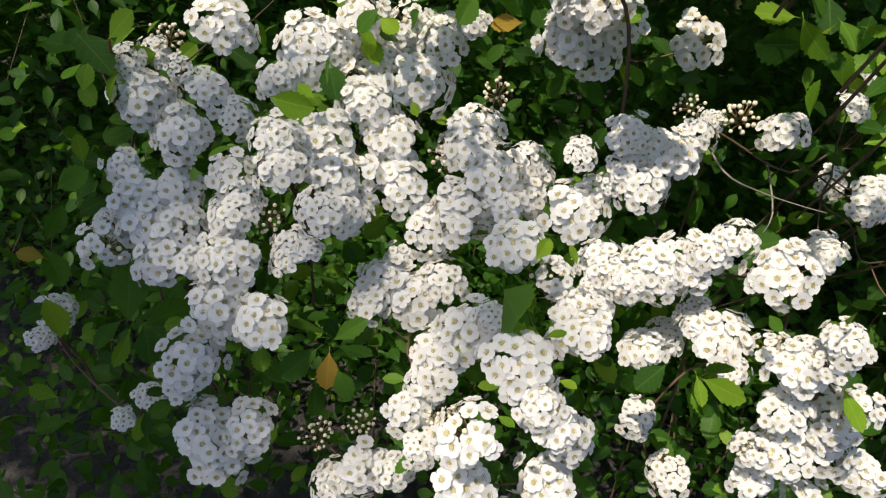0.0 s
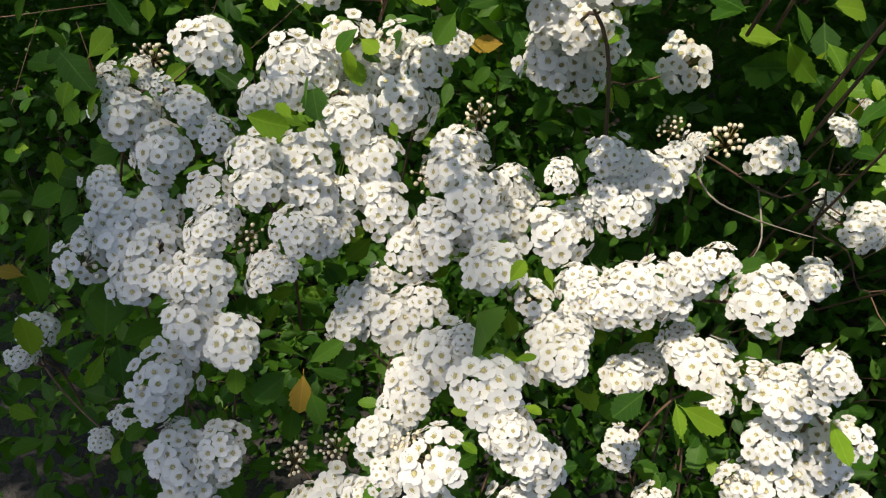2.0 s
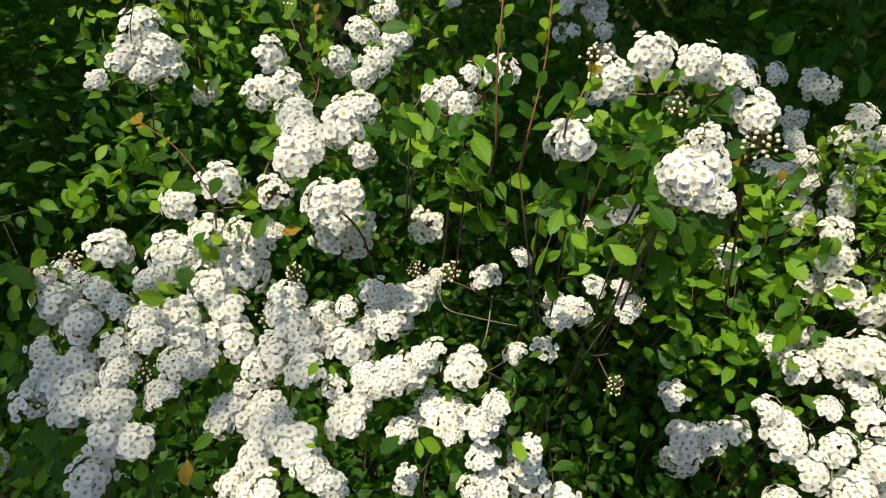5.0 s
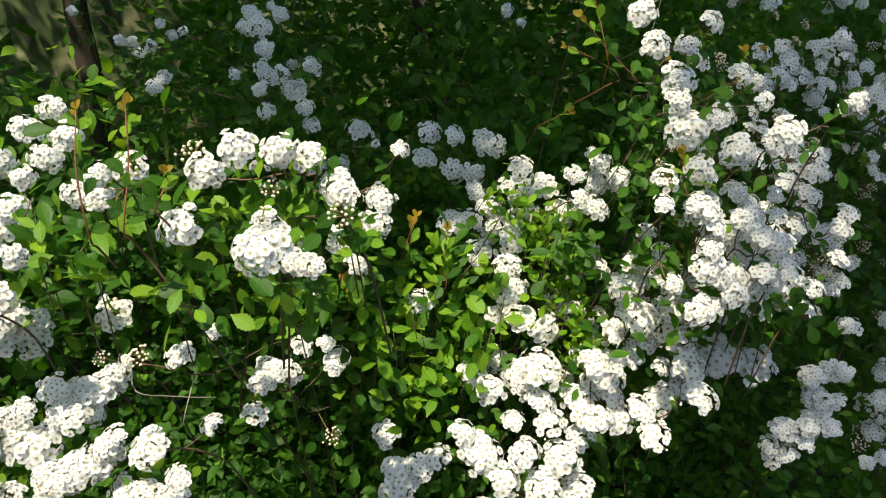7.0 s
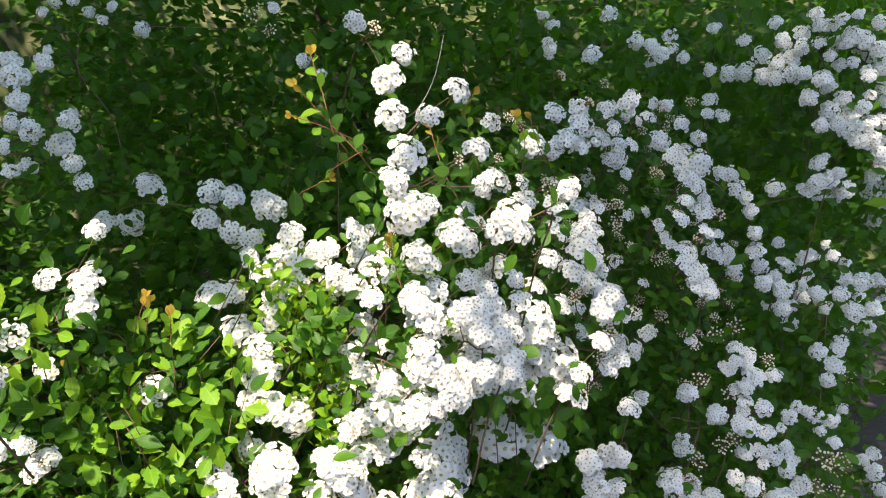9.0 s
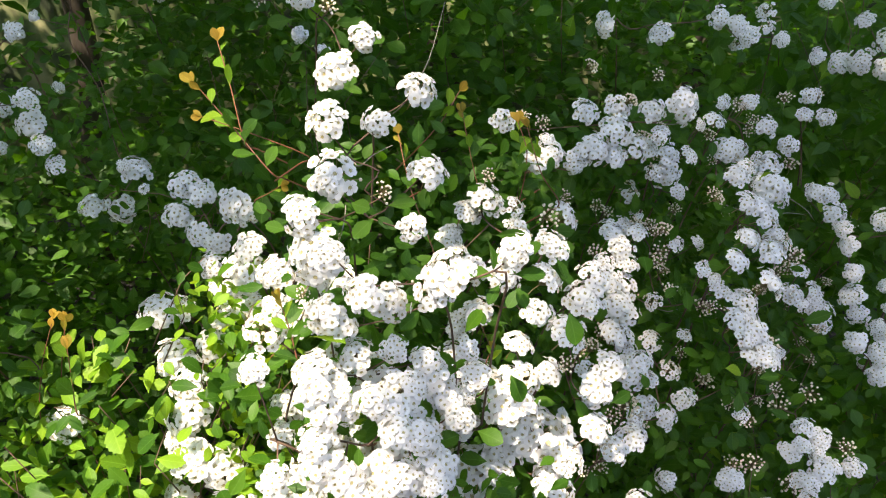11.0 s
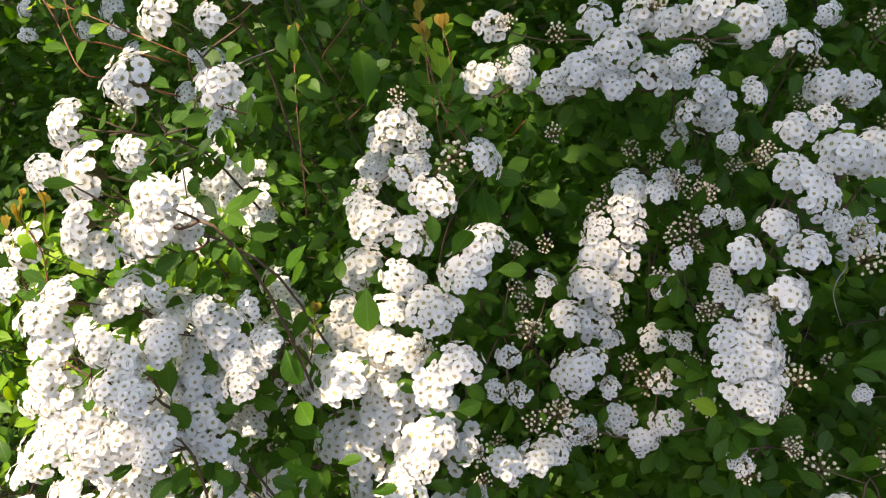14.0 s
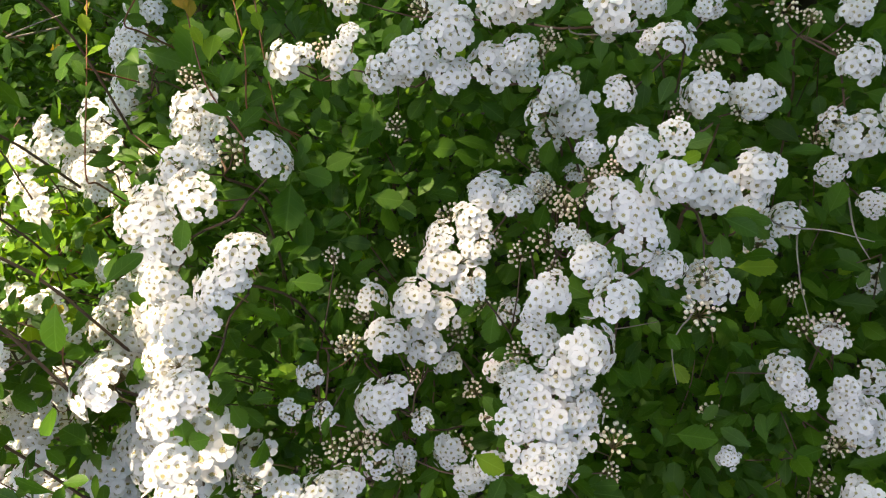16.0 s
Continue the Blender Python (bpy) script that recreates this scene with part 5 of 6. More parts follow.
lone_leaf("A", (-0.097, 0.355, 1.272), (-0.071, 0.342, 1.262), (0.521, -0.601, 0.606), "g")
lone_leaf("A", (-0.089, 0.352, 1.267), (-0.122, 0.355, 1.260), (0.541, -0.586, 0.602), "g")
lone_leaf("A", (-0.110, 0.361, 1.282), (-0.092, 0.359, 1.276), (0.542, -0.609, 0.579), "g")
lone_leaf("A", (-0.091, 0.359, 1.276), (-0.106, 0.349, 1.260), (0.536, -0.595, 0.598), "g")
lone_leaf("A", (0.270, 0.451, 1.328), (0.243, 0.442, 1.327), (-0.179, -0.844, 0.506), "b")
lone_leaf("A", (0.274, 0.467, 1.343), (0.289, 0.458, 1.325), (-0.224, -0.844, 0.487), "g")
lone_leaf("A", (0.274, 0.453, 1.328), (0.285, 0.433, 1.308), (-0.225, -0.823, 0.522), "b")
lone_leaf("A", (0.296, 0.463, 1.328), (0.309, 0.450, 1.317), (-0.264, -0.821, 0.506), "b")
lone_leaf("A", (0.311, 0.468, 1.326), (0.324, 0.459, 1.325), (-0.288, -0.818, 0.497), "b")
lone_leaf("A", (0.293, 0.477, 1.344), (0.324, 0.494, 1.345), (-0.266, -0.847, 0.461), "b")
lone_leaf("A", (0.248, 0.451, 1.341), (0.226, 0.432, 1.335), (-0.142, -0.860, 0.491), "g")
lone_leaf("A", (0.290, 0.449, 1.315), (0.300, 0.434, 1.306), (-0.254, -0.808, 0.532), "g")
lone_leaf("A", (0.234, 0.294, 1.201), (0.220, 0.281, 1.188), (-0.131, -0.563, 0.816), "g")
lone_leaf("A", (-0.113, 0.319, 1.156), (-0.103, 0.328, 1.177), (0.461, -0.509, 0.727), "g")
lone_leaf("A", (-0.102, 0.316, 1.157), (-0.080, 0.323, 1.172), (0.455, -0.501, 0.737), "g")
lone_leaf("A", (-0.107, 0.308, 1.152), (-0.123, 0.303, 1.156), (0.463, -0.490, 0.738), "y")
lone_leaf("A", (-0.112, 0.315, 1.153), (-0.090, 0.302, 1.140), (0.446, -0.481, 0.755), "g")
lone_leaf("A", (-0.094, 0.295, 1.133), (-0.111, 0.279, 1.122), (0.439, -0.456, 0.774), "g")
lone_leaf("A", (-0.113, 0.300, 1.141), (-0.123, 0.288, 1.134), (0.461, -0.465, 0.756), "g")
lone_leaf("A", (-0.052, 0.298, 1.130), (-0.055, 0.313, 1.163), (0.386, -0.499, 0.776), "g")
lone_leaf("A", (-0.037, 0.293, 1.137), (-0.007, 0.303, 1.155), (0.350, -0.491, 0.798), "g")
lone_leaf("A", (-0.039, 0.281, 1.141), (-0.040, 0.264, 1.124), (0.366, -0.454, 0.812), "b")
lone_leaf("A", (-0.046, 0.286, 1.143), (-0.057, 0.268, 1.133), (0.386, -0.459, 0.800), "g")
lone_leaf("A", (-0.031, 0.283, 1.148), (-0.019, 0.269, 1.131), (0.346, -0.470, 0.812), "g")
lone_leaf("A", (-0.028, 0.289, 1.137), (-0.012, 0.279, 1.127), (0.334, -0.491, 0.805), "g")
lone_leaf("A", (0.066, 0.299, 1.159), (0.047, 0.286, 1.174), (0.205, -0.553, 0.807), "g")
lone_leaf("A", (0.069, 0.302, 1.153), (0.087, 0.309, 1.169), (0.170, -0.556, 0.814), "g")
lone_leaf("A", (0.064, 0.291, 1.155), (0.045, 0.280, 1.132), (0.201, -0.517, 0.832), "g")
lone_leaf("A", (0.074, 0.292, 1.159), (0.098, 0.289, 1.160), (0.166, -0.559, 0.812), "g")
lone_leaf("A", (0.071, 0.289, 1.157), (0.075, 0.276, 1.136), (0.167, -0.521, 0.837), "y")
lone_leaf("A", (0.078, 0.283, 1.152), (0.089, 0.269, 1.146), (0.147, -0.518, 0.843), "g")
lone_leaf("A", (0.027, 0.367, 1.246), (0.008, 0.356, 1.247), (0.289, -0.701, 0.652), "b")
lone_leaf("A", (0.032, 0.380, 1.249), (0.015, 0.375, 1.254), (0.271, -0.722, 0.636), "b")
lone_leaf("A", (0.037, 0.380, 1.245), (0.028, 0.374, 1.249), (0.252, -0.722, 0.644), "b")
lone_leaf("A", (0.039, 0.419, 1.279), (0.054, 0.405, 1.271), (0.218, -0.780, 0.587), "b")
lone_leaf("A", (0.048, 0.423, 1.285), (0.061, 0.411, 1.280), (0.203, -0.794, 0.574), "g")
lone_leaf("A", (0.024, 0.404, 1.265), (0.036, 0.384, 1.252), (0.253, -0.745, 0.617), "g")
lone_leaf("A", (0.128, 0.407, 1.308), (0.111, 0.401, 1.306), (0.073, -0.835, 0.545), "y")
lone_leaf("A", (0.131, 0.426, 1.313), (0.142, 0.414, 1.303), (0.045, -0.842, 0.538), "g")
lone_leaf("A", (-0.094, 0.374, 1.254), (-0.081, 0.381, 1.273), (0.464, -0.649, 0.603), "b")
lone_leaf("A", (-0.085, 0.377, 1.256), (-0.066, 0.373, 1.258), (0.445, -0.651, 0.615), "b")
lone_leaf("A", (-0.106, 0.362, 1.241), (-0.089, 0.350, 1.231), (0.475, -0.601, 0.643), "b")
lone_leaf("A", (0.336, 0.629, 1.307), (0.343, 0.604, 1.280), (-0.268, -0.833, 0.483), "g")
lone_leaf("A", (0.383, 0.710, 1.308), (0.399, 0.690, 1.285), (-0.288, -0.834, 0.471), "g")
lone_leaf("A", (0.293, 0.495, 1.304), (0.260, 0.467, 1.301), (-0.231, -0.826, 0.514), "g")
lone_leaf("A", (0.300, 0.479, 1.281), (0.295, 0.484, 1.295), (-0.263, -0.805, 0.533), "b")
lone_leaf("A", (0.388, 0.641, 1.227), (0.406, 0.647, 1.244), (-0.315, -0.783, 0.536), "g")
lone_leaf("A", (0.387, 0.603, 1.235), (0.403, 0.605, 1.246), (-0.318, -0.770, 0.553), "g")
lone_leaf("A", (0.305, 0.329, 1.212), (0.313, 0.330, 1.222), (-0.334, -0.619, 0.711), "b")
lone_leaf("A", (0.263, 0.350, 1.144), (0.275, 0.333, 1.128), (-0.214, -0.560, 0.800), "g")
lone_leaf("A", (0.268, 0.351, 1.145), (0.283, 0.337, 1.130), (-0.225, -0.563, 0.795), "b")
lone_leaf("A", (0.280, 0.350, 1.151), (0.299, 0.339, 1.141), (-0.233, -0.555, 0.799), "g")
lone_leaf("A", (0.272, 0.353, 1.146), (0.288, 0.352, 1.152), (-0.235, -0.582, 0.778), "b")
lone_leaf("A", (0.224, 0.291, 1.195), (0.220, 0.294, 1.169), (-0.157, -0.580, 0.799), "g")
lone_leaf("A", (0.146, 0.435, 1.228), (0.160, 0.428, 1.223), (0.007, -0.755, 0.656), "g")
lone_leaf("A", (0.165, 0.408, 1.230), (0.163, 0.407, 1.251), (-0.024, -0.762, 0.647), "g")
lone_leaf("A", (0.182, 0.390, 1.234), (0.178, 0.390, 1.250), (-0.059, -0.753, 0.655), "b")
lone_leaf("A", (0.180, 0.396, 1.250), (0.184, 0.393, 1.266), (-0.064, -0.774, 0.630), "g")
lone_leaf("A", (0.190, 0.435, 1.208), (0.204, 0.438, 1.218), (-0.077, -0.741, 0.667), "b")
lone_leaf("A", (0.219, 0.439, 1.184), (0.239, 0.436, 1.187), (-0.131, -0.706, 0.696), "g")
lone_leaf("A", (0.144, 0.336, 1.181), (0.155, 0.314, 1.179), (0.005, -0.624, 0.782), "g")
lone_leaf("A", (0.163, 0.315, 1.176), (0.167, 0.322, 1.187), (-0.029, -0.619, 0.785), "g")
lone_leaf("A", (0.163, 0.368, 1.185), (0.171, 0.373, 1.199), (-0.022, -0.674, 0.739), "b")
lone_leaf("A", (0.181, 0.365, 1.188), (0.184, 0.364, 1.203), (-0.062, -0.677, 0.733), "b")
lone_leaf("A", (0.151, 0.449, 1.250), (0.170, 0.446, 1.252), (-0.008, -0.791, 0.612), "g")
lone_leaf("A", (0.171, 0.465, 1.262), (0.184, 0.454, 1.253), (-0.040, -0.802, 0.596), "g")
lone_leaf("A", (0.215, 0.496, 1.274), (0.227, 0.485, 1.263), (-0.118, -0.817, 0.565), "g")
lone_leaf("A", (-0.124, 0.308, 1.027), (-0.143, 0.303, 1.036), (0.427, -0.448, 0.785), "b")
lone_leaf("A", (-0.086, 0.276, 1.056), (-0.106, 0.263, 1.049), (0.391, -0.391, 0.833), "g")
lone_leaf("A", (-0.044, 0.382, 1.193), (-0.024, 0.384, 1.203), (0.350, -0.631, 0.692), "g")
lone_leaf("A", (-0.097, 0.362, 1.188), (-0.120, 0.354, 1.192), (0.458, -0.569, 0.683), "g")
lone_leaf("A", (-0.118, 0.355, 1.161), (-0.109, 0.364, 1.182), (0.452, -0.548, 0.704), "g")
lone_leaf("A", (0.205, 0.499, 1.237), (0.223, 0.494, 1.237), (-0.102, -0.791, 0.604), "g")
lone_leaf("A", (0.252, 0.430, 1.223), (0.252, 0.411, 1.207), (-0.187, -0.723, 0.665), "g")
lone_leaf("A", (0.061, 0.299, 1.122), (0.067, 0.286, 1.101), (0.169, -0.495, 0.852), "g")
lone_leaf("D", (1.016, 0.697, 1.482), (1.025, 0.678, 1.461), (0.406, -0.667, 0.625), "g")
lone_leaf("D", (1.027, 0.700, 1.478), (1.047, 0.691, 1.463), (0.379, -0.681, 0.627), "g")
lone_leaf("D", (1.026, 0.679, 1.473), (1.022, 0.662, 1.462), (0.409, -0.652, 0.638), "g")
lone_leaf("D", (1.006, 0.611, 1.456), (1.022, 0.582, 1.431), (0.452, -0.558, 0.696), "g")
lone_leaf("D", (1.013, 0.616, 1.432), (1.028, 0.595, 1.418), (0.426, -0.555, 0.714), "g")
lone_leaf("D", (1.014, 0.603, 1.441), (1.006, 0.585, 1.435), (0.455, -0.547, 0.702), "g")
lone_leaf("D", (1.011, 0.617, 1.463), (1.037, 0.619, 1.460), (0.437, -0.601, 0.669), "g")
lone_leaf("D", (1.030, 0.669, 1.426), (1.058, 0.677, 1.425), (0.360, -0.630, 0.688), "g")
lone_leaf("D", (1.039, 0.687, 1.418), (1.062, 0.687, 1.407), (0.338, -0.634, 0.696), "g")
lone_leaf("D", (1.032, 0.647, 1.468), (1.019, 0.629, 1.463), (0.425, -0.624, 0.655), "g")
lone_leaf("C", (0.897, 0.646, 1.491), (0.886, 0.666, 1.535), (0.594, -0.586, 0.552), "g")
lone_leaf("C", (0.939, 0.619, 1.518), (0.958, 0.612, 1.506), (0.566, -0.586, 0.580), "g")
lone_leaf("C", (0.807, 0.685, 1.484), (0.848, 0.691, 1.477), (0.610, -0.557, 0.564), "g")
lone_leaf("C", (0.969, 0.602, 1.517), (0.982, 0.611, 1.530), (0.549, -0.605, 0.577), "g")
lone_leaf("C", (0.935, 0.598, 1.488), (0.958, 0.600, 1.486), (0.563, -0.549, 0.618), "g")
lone_leaf("C", (0.996, 0.531, 1.468), (1.004, 0.515, 1.453), (0.530, -0.470, 0.705), "g")
lone_leaf("C", (1.007, 0.538, 1.388), (1.027, 0.528, 1.382), (0.440, -0.435, 0.786), "g")
lone_leaf("C", (1.011, 0.538, 1.396), (1.028, 0.547, 1.407), (0.445, -0.461, 0.768), "g")
lone_leaf("C", (1.038, 0.470, 1.369), (1.053, 0.469, 1.378), (0.412, -0.348, 0.842), "g")
lone_leaf("D", (1.278, 0.739, 1.414), (1.307, 0.749, 1.419), (-0.049, -0.723, 0.689), "b")
lone_leaf("D", (1.283, 0.745, 1.499), (1.306, 0.752, 1.505), (-0.057, -0.805, 0.591), "g")
lone_leaf("D", (1.319, 0.748, 1.466), (1.321, 0.753, 1.489), (-0.099, -0.779, 0.619), "g")
lone_leaf("D", (1.231, 0.656, 1.514), (1.242, 0.658, 1.522), (0.055, -0.786, 0.616), "b")
lone_leaf("D", (1.272, 0.594, 1.386), (1.293, 0.581, 1.405), (-0.040, -0.584, 0.811), "g")
lone_leaf("D", (1.174, 0.547, 1.360), (1.196, 0.548, 1.355), (0.147, -0.488, 0.861), "b")
lone_leaf("D", (1.191, 0.538, 1.337), (1.194, 0.546, 1.351), (0.130, -0.468, 0.874), "g")
lone_leaf("D", (1.208, 0.544, 1.351), (1.226, 0.541, 1.358), (0.086, -0.483, 0.871), "g")
lone_leaf("D", (1.088, 0.531, 1.361), (1.089, 0.520, 1.350), (0.318, -0.430, 0.845), "g")
lone_leaf("D", (1.066, 0.499, 1.359), (1.066, 0.489, 1.336), (0.359, -0.371, 0.857), "g")
lone_leaf("D", (1.252, 0.606, 1.441), (1.260, 0.594, 1.441), (0.008, -0.648, 0.762), "g")
lone_leaf("C", (0.786, 0.468, 1.525), (0.799, 0.457, 1.521), (0.597, -0.553, 0.582), "g")
lone_leaf("C", (0.823, 0.445, 1.530), (0.835, 0.433, 1.528), (0.578, -0.557, 0.596), "g")
lone_leaf("C", (0.905, 0.371, 1.534), (0.910, 0.366, 1.515), (0.527, -0.521, 0.671), "g")
lone_leaf("C", (0.849, 0.395, 1.512), (0.834, 0.384, 1.513), (0.600, -0.521, 0.607), "g")
lone_leaf("C", (0.909, 0.371, 1.538), (0.924, 0.364, 1.539), (0.522, -0.547, 0.655), "g")
lone_leaf("C", (0.729, 0.589, 1.373), (0.728, 0.590, 1.345), (0.485, -0.539, 0.688), "g")
lone_leaf("C", (0.793, 0.549, 1.368), (0.787, 0.552, 1.349), (0.440, -0.528, 0.726), "g")
lone_leaf("C", (0.789, 0.515, 1.340), (0.817, 0.517, 1.347), (0.435, -0.495, 0.752), "g")
lone_leaf("C", (0.790, 0.512, 1.362), (0.791, 0.505, 1.336), (0.455, -0.486, 0.746), "g")
lone_leaf("C", (0.823, 0.408, 1.395), (0.839, 0.407, 1.404), (0.487, -0.424, 0.764), "b")
lone_leaf("C", (0.819, 0.516, 1.298), (0.820, 0.525, 1.318), (0.395, -0.483, 0.781), "b")
lone_leaf("C", (0.840, 0.491, 1.331), (0.825, 0.480, 1.334), (0.422, -0.496, 0.759), "b")
lone_leaf("C", (0.812, 0.597, 1.379), (0.811, 0.579, 1.359), (0.420, -0.600, 0.681), "b")
lone_leaf("C", (0.775, 0.617, 1.462), (0.796, 0.605, 1.446), (0.466, -0.643, 0.608), "b")
lone_leaf("C", (0.718, 0.744, 1.449), (0.722, 0.720, 1.418), (0.467, -0.682, 0.562), "g")
lone_leaf("C", (0.801, 0.422, 1.443), (0.824, 0.417, 1.443), (0.543, -0.457, 0.704), "b")
lone_leaf("C", (0.854, 0.421, 1.450), (0.864, 0.417, 1.440), (0.486, -0.486, 0.727), "g")
lone_leaf("C", (0.833, 0.389, 1.380), (0.832, 0.380, 1.368), (0.479, -0.368, 0.797), "g")
shoot("B", (0.286, 0.221, 1.442), (0.282, 0.236, 1.511), 10, 0.0113, (0.034, -0.882, 0.469))
shoot("B", (0.302, 0.230, 1.444), (0.306, 0.243, 1.514), 10, 0.0127, (-0.013, -0.886, 0.464))
shoot("T", (0.130, 0.442, 1.397), (0.123, 0.479, 1.470), 9, 0.0170, (0.245, -0.849, 0.468))
shoot("A", (0.092, 0.324, 1.353), (0.023, 0.362, 1.394), 8, 0.0195, (0.373, -0.738, 0.563))
shoot("B", (0.321, 0.224, 1.457), (0.328, 0.218, 1.480), 4, 0.0113, (-0.069, -0.872, 0.484))
shoot("B", (0.519, 0.607, 1.236), (0.541, 0.607, 1.348), 7, 0.0213, (-0.135, -0.806, 0.577))
shoot("C", (0.750, 0.507, 1.523), (0.693, 0.528, 1.581), 7, 0.0195, (-0.319, -0.878, 0.358))
shoot("C", (0.728, 0.530, 1.539), (0.707, 0.544, 1.610), 6, 0.0187, (-0.331, -0.884, 0.331))
shoot("C", (0.782, 0.419, 1.406), (0.767, 0.423, 1.457), 7, 0.0179, (-0.412, -0.768, 0.490))
shoot("B", (0.711, 0.685, 1.447), (0.740, 0.657, 1.472), 5, 0.0213, (-0.198, -0.873, 0.446))
shoot("B", (0.473, 0.554, 1.243), (0.463, 0.607, 1.252), 5, 0.0187, (0.071, -0.775, 0.628))
shoot("B", (0.726, 0.622, 1.296), (0.790, 0.647, 1.343), 5, 0.0213, (-0.220, -0.796, 0.564))
shoot("C", (0.942, 0.681, 1.452), (0.914, 0.697, 1.546), 10, 0.0204, (0.264, -0.787, 0.557))
shoot("C", (0.882, 0.558, 1.443), (0.847, 0.613, 1.537), 8, 0.0170, (0.401, -0.696, 0.595))
shoot("C", (0.771, 0.586, 1.518), (0.691, 0.559, 1.551), 7, 0.0161, (0.577, -0.664, 0.474))
shoot("C", (0.843, 0.498, 1.300), (0.827, 0.494, 1.339), 6, 0.0161, (0.408, -0.499, 0.765))
shoot("D", (0.993, 0.585, 1.489), (0.957, 0.590, 1.554), 9, 0.0187, (0.563, -0.582, 0.587))
shoot("C", (0.923, 0.484, 1.357), (0.926, 0.487, 1.392), 5, 0.0145, (0.558, -0.321, 0.765))
shoot("D", (0.966, 0.622, 1.485), (0.957, 0.629, 1.551), 6, 0.0204, (0.072, -0.859, 0.507))
shoot("D", (0.866, 0.623, 1.523), (0.900, 0.627, 1.576), 6, 0.0187, (0.197, -0.864, 0.463))
shoot("C", (0.835, 0.504, 1.291), (0.829, 0.504, 1.324), 5, 0.0179, (0.387, -0.470, 0.793))
shoot("B", (0.534, 0.618, 1.231), (0.541, 0.631, 1.332), 7, 0.0255, (0.104, -0.738, 0.667))
shoot("B", (0.465, 0.627, 1.221), (0.460, 0.621, 1.264), 4, 0.0238, (0.170, -0.739, 0.652))
shoot("B", (0.572, 0.562, 1.279), (0.570, 0.562, 1.342), 5, 0.0247, (0.076, -0.772, 0.631))
bare_twig("A", [(0.257, 0.418, 1.239), (0.283, 0.428, 1.227), (0.307, 0.428, 1.224), (0.324, 0.428, 1.223)])
bare_twig("A", [(0.297, 0.432, 1.213), (0.293, 0.425, 1.197)])
bare_twig("D", [(1.261, 0.662, 1.415), (1.257, 0.654, 1.406), (1.256, 0.647, 1.395), (1.265, 0.637, 1.378)])
bare_twig("D", [(1.309, 0.757, 1.429), (1.313, 0.735, 1.424), (1.319, 0.729, 1.412), (1.331, 0.722, 1.393)])
bare_twig("D", [(1.292, 0.758, 1.438), (1.323, 0.755, 1.444), (1.352, 0.763, 1.441)])
bare_twig("D", [(1.335, 0.742, 1.455), (1.349, 0.737, 1.441)])
bare_twig("C", [(0.814, 0.573, 1.515), (0.826, 0.586, 1.523), (0.842, 0.596, 1.530)])
bare_twig("C", [(0.801, 0.524, 1.466), (0.804, 0.532, 1.477), (0.805, 0.540, 1.491)])
bare_twig("D", [(1.140, 0.729, 1.544), (1.163, 0.737, 1.545), (1.187, 0.752, 1.550)])
bare_twig("C", [(0.857, 0.710, 1.552), (0.878, 0.719, 1.593), (0.892, 0.738, 1.650)])
bare_twig("E", [(1.174, 0.703, 1.333), (1.210, 0.712, 1.343), (1.240, 0.728, 1.352)])
tuft("B", (0.356, 0.267, 1.434), 0.036, 43, 0.0186, (-0.123, -0.839, 0.531), 0.5)
tuft("B", (0.272, 0.256, 1.411), 0.020, 18, 0.0206, (0.056, -0.817, 0.574), 0.5)
tuft("B", (0.331, 0.254, 1.402), 0.020, 14, 0.0206, (-0.069, -0.805, 0.589), 0.5)
tuft("B", (0.251, 0.264, 1.432), 0.020, 18, 0.0164, (0.100, -0.838, 0.537), 0.5)
tuft("B", (0.387, 0.279, 1.467), 0.026, 18, 0.0165, (-0.187, -0.863, 0.469), 0.5)
tuft("B", (0.426, 0.267, 1.438), 0.020, 14, 0.0165, (-0.259, -0.815, 0.518), 0.5)
tuft("B", (0.497, 0.560, 1.236), 0.055, 48, 0.0236, (-0.216, -0.750, 0.626), 0.5)
tuft("B", (0.562, 0.538, 1.183), 0.067, 64, 0.0236, (-0.274, -0.696, 0.663), 0.5)
tuft("B", (0.616, 0.573, 1.271), 0.048, 24, 0.0236, (-0.334, -0.740, 0.584), 0.5)
tuft("B", (0.524, 0.578, 1.283), 0.048, 40, 0.0236, (-0.247, -0.775, 0.582), 0.5)
tuft("B", (0.609, 0.548, 1.209), 0.048, 28, 0.0236, (-0.320, -0.701, 0.637), 0.5)
tuft("B", (0.584, 0.588, 1.308), 0.036, 24, 0.0236, (-0.308, -0.774, 0.554), 0.5)
tuft("T", (-0.119, 0.588, 1.434), 0.068, 54, 0.0213, (0.451, -0.780, 0.433), 0.7)
tuft("T", (-0.024, 0.615, 1.419), 0.089, 81, 0.0208, (0.354, -0.820, 0.450), 0.7)
tuft("T", (-0.007, 0.627, 1.459), 0.088, 54, 0.0208, (0.340, -0.846, 0.411), 0.7)
tuft("T", (0.184, 0.610, 1.460), 0.057, 45, 0.0216, (0.138, -0.898, 0.417), 0.7)
tuft("T", (0.204, 0.556, 1.375), 0.045, 36, 0.0246, (0.116, -0.850, 0.514), 0.7)
tuft("T", (-0.119, 0.522, 1.277), 0.034, 27, 0.0248, (0.438, -0.688, 0.579), 0.7)
tuft("T", (-0.067, 0.523, 1.292), 0.045, 27, 0.0246, (0.398, -0.716, 0.574), 0.7)
tuft("T", (0.096, 0.617, 1.466), 0.070, 45, 0.0204, (0.237, -0.881, 0.409), 0.7)
tuft("B", (0.428, 0.558, 1.272), 0.068, 39, 0.0273, (0.112, -0.772, 0.626), 0.5)
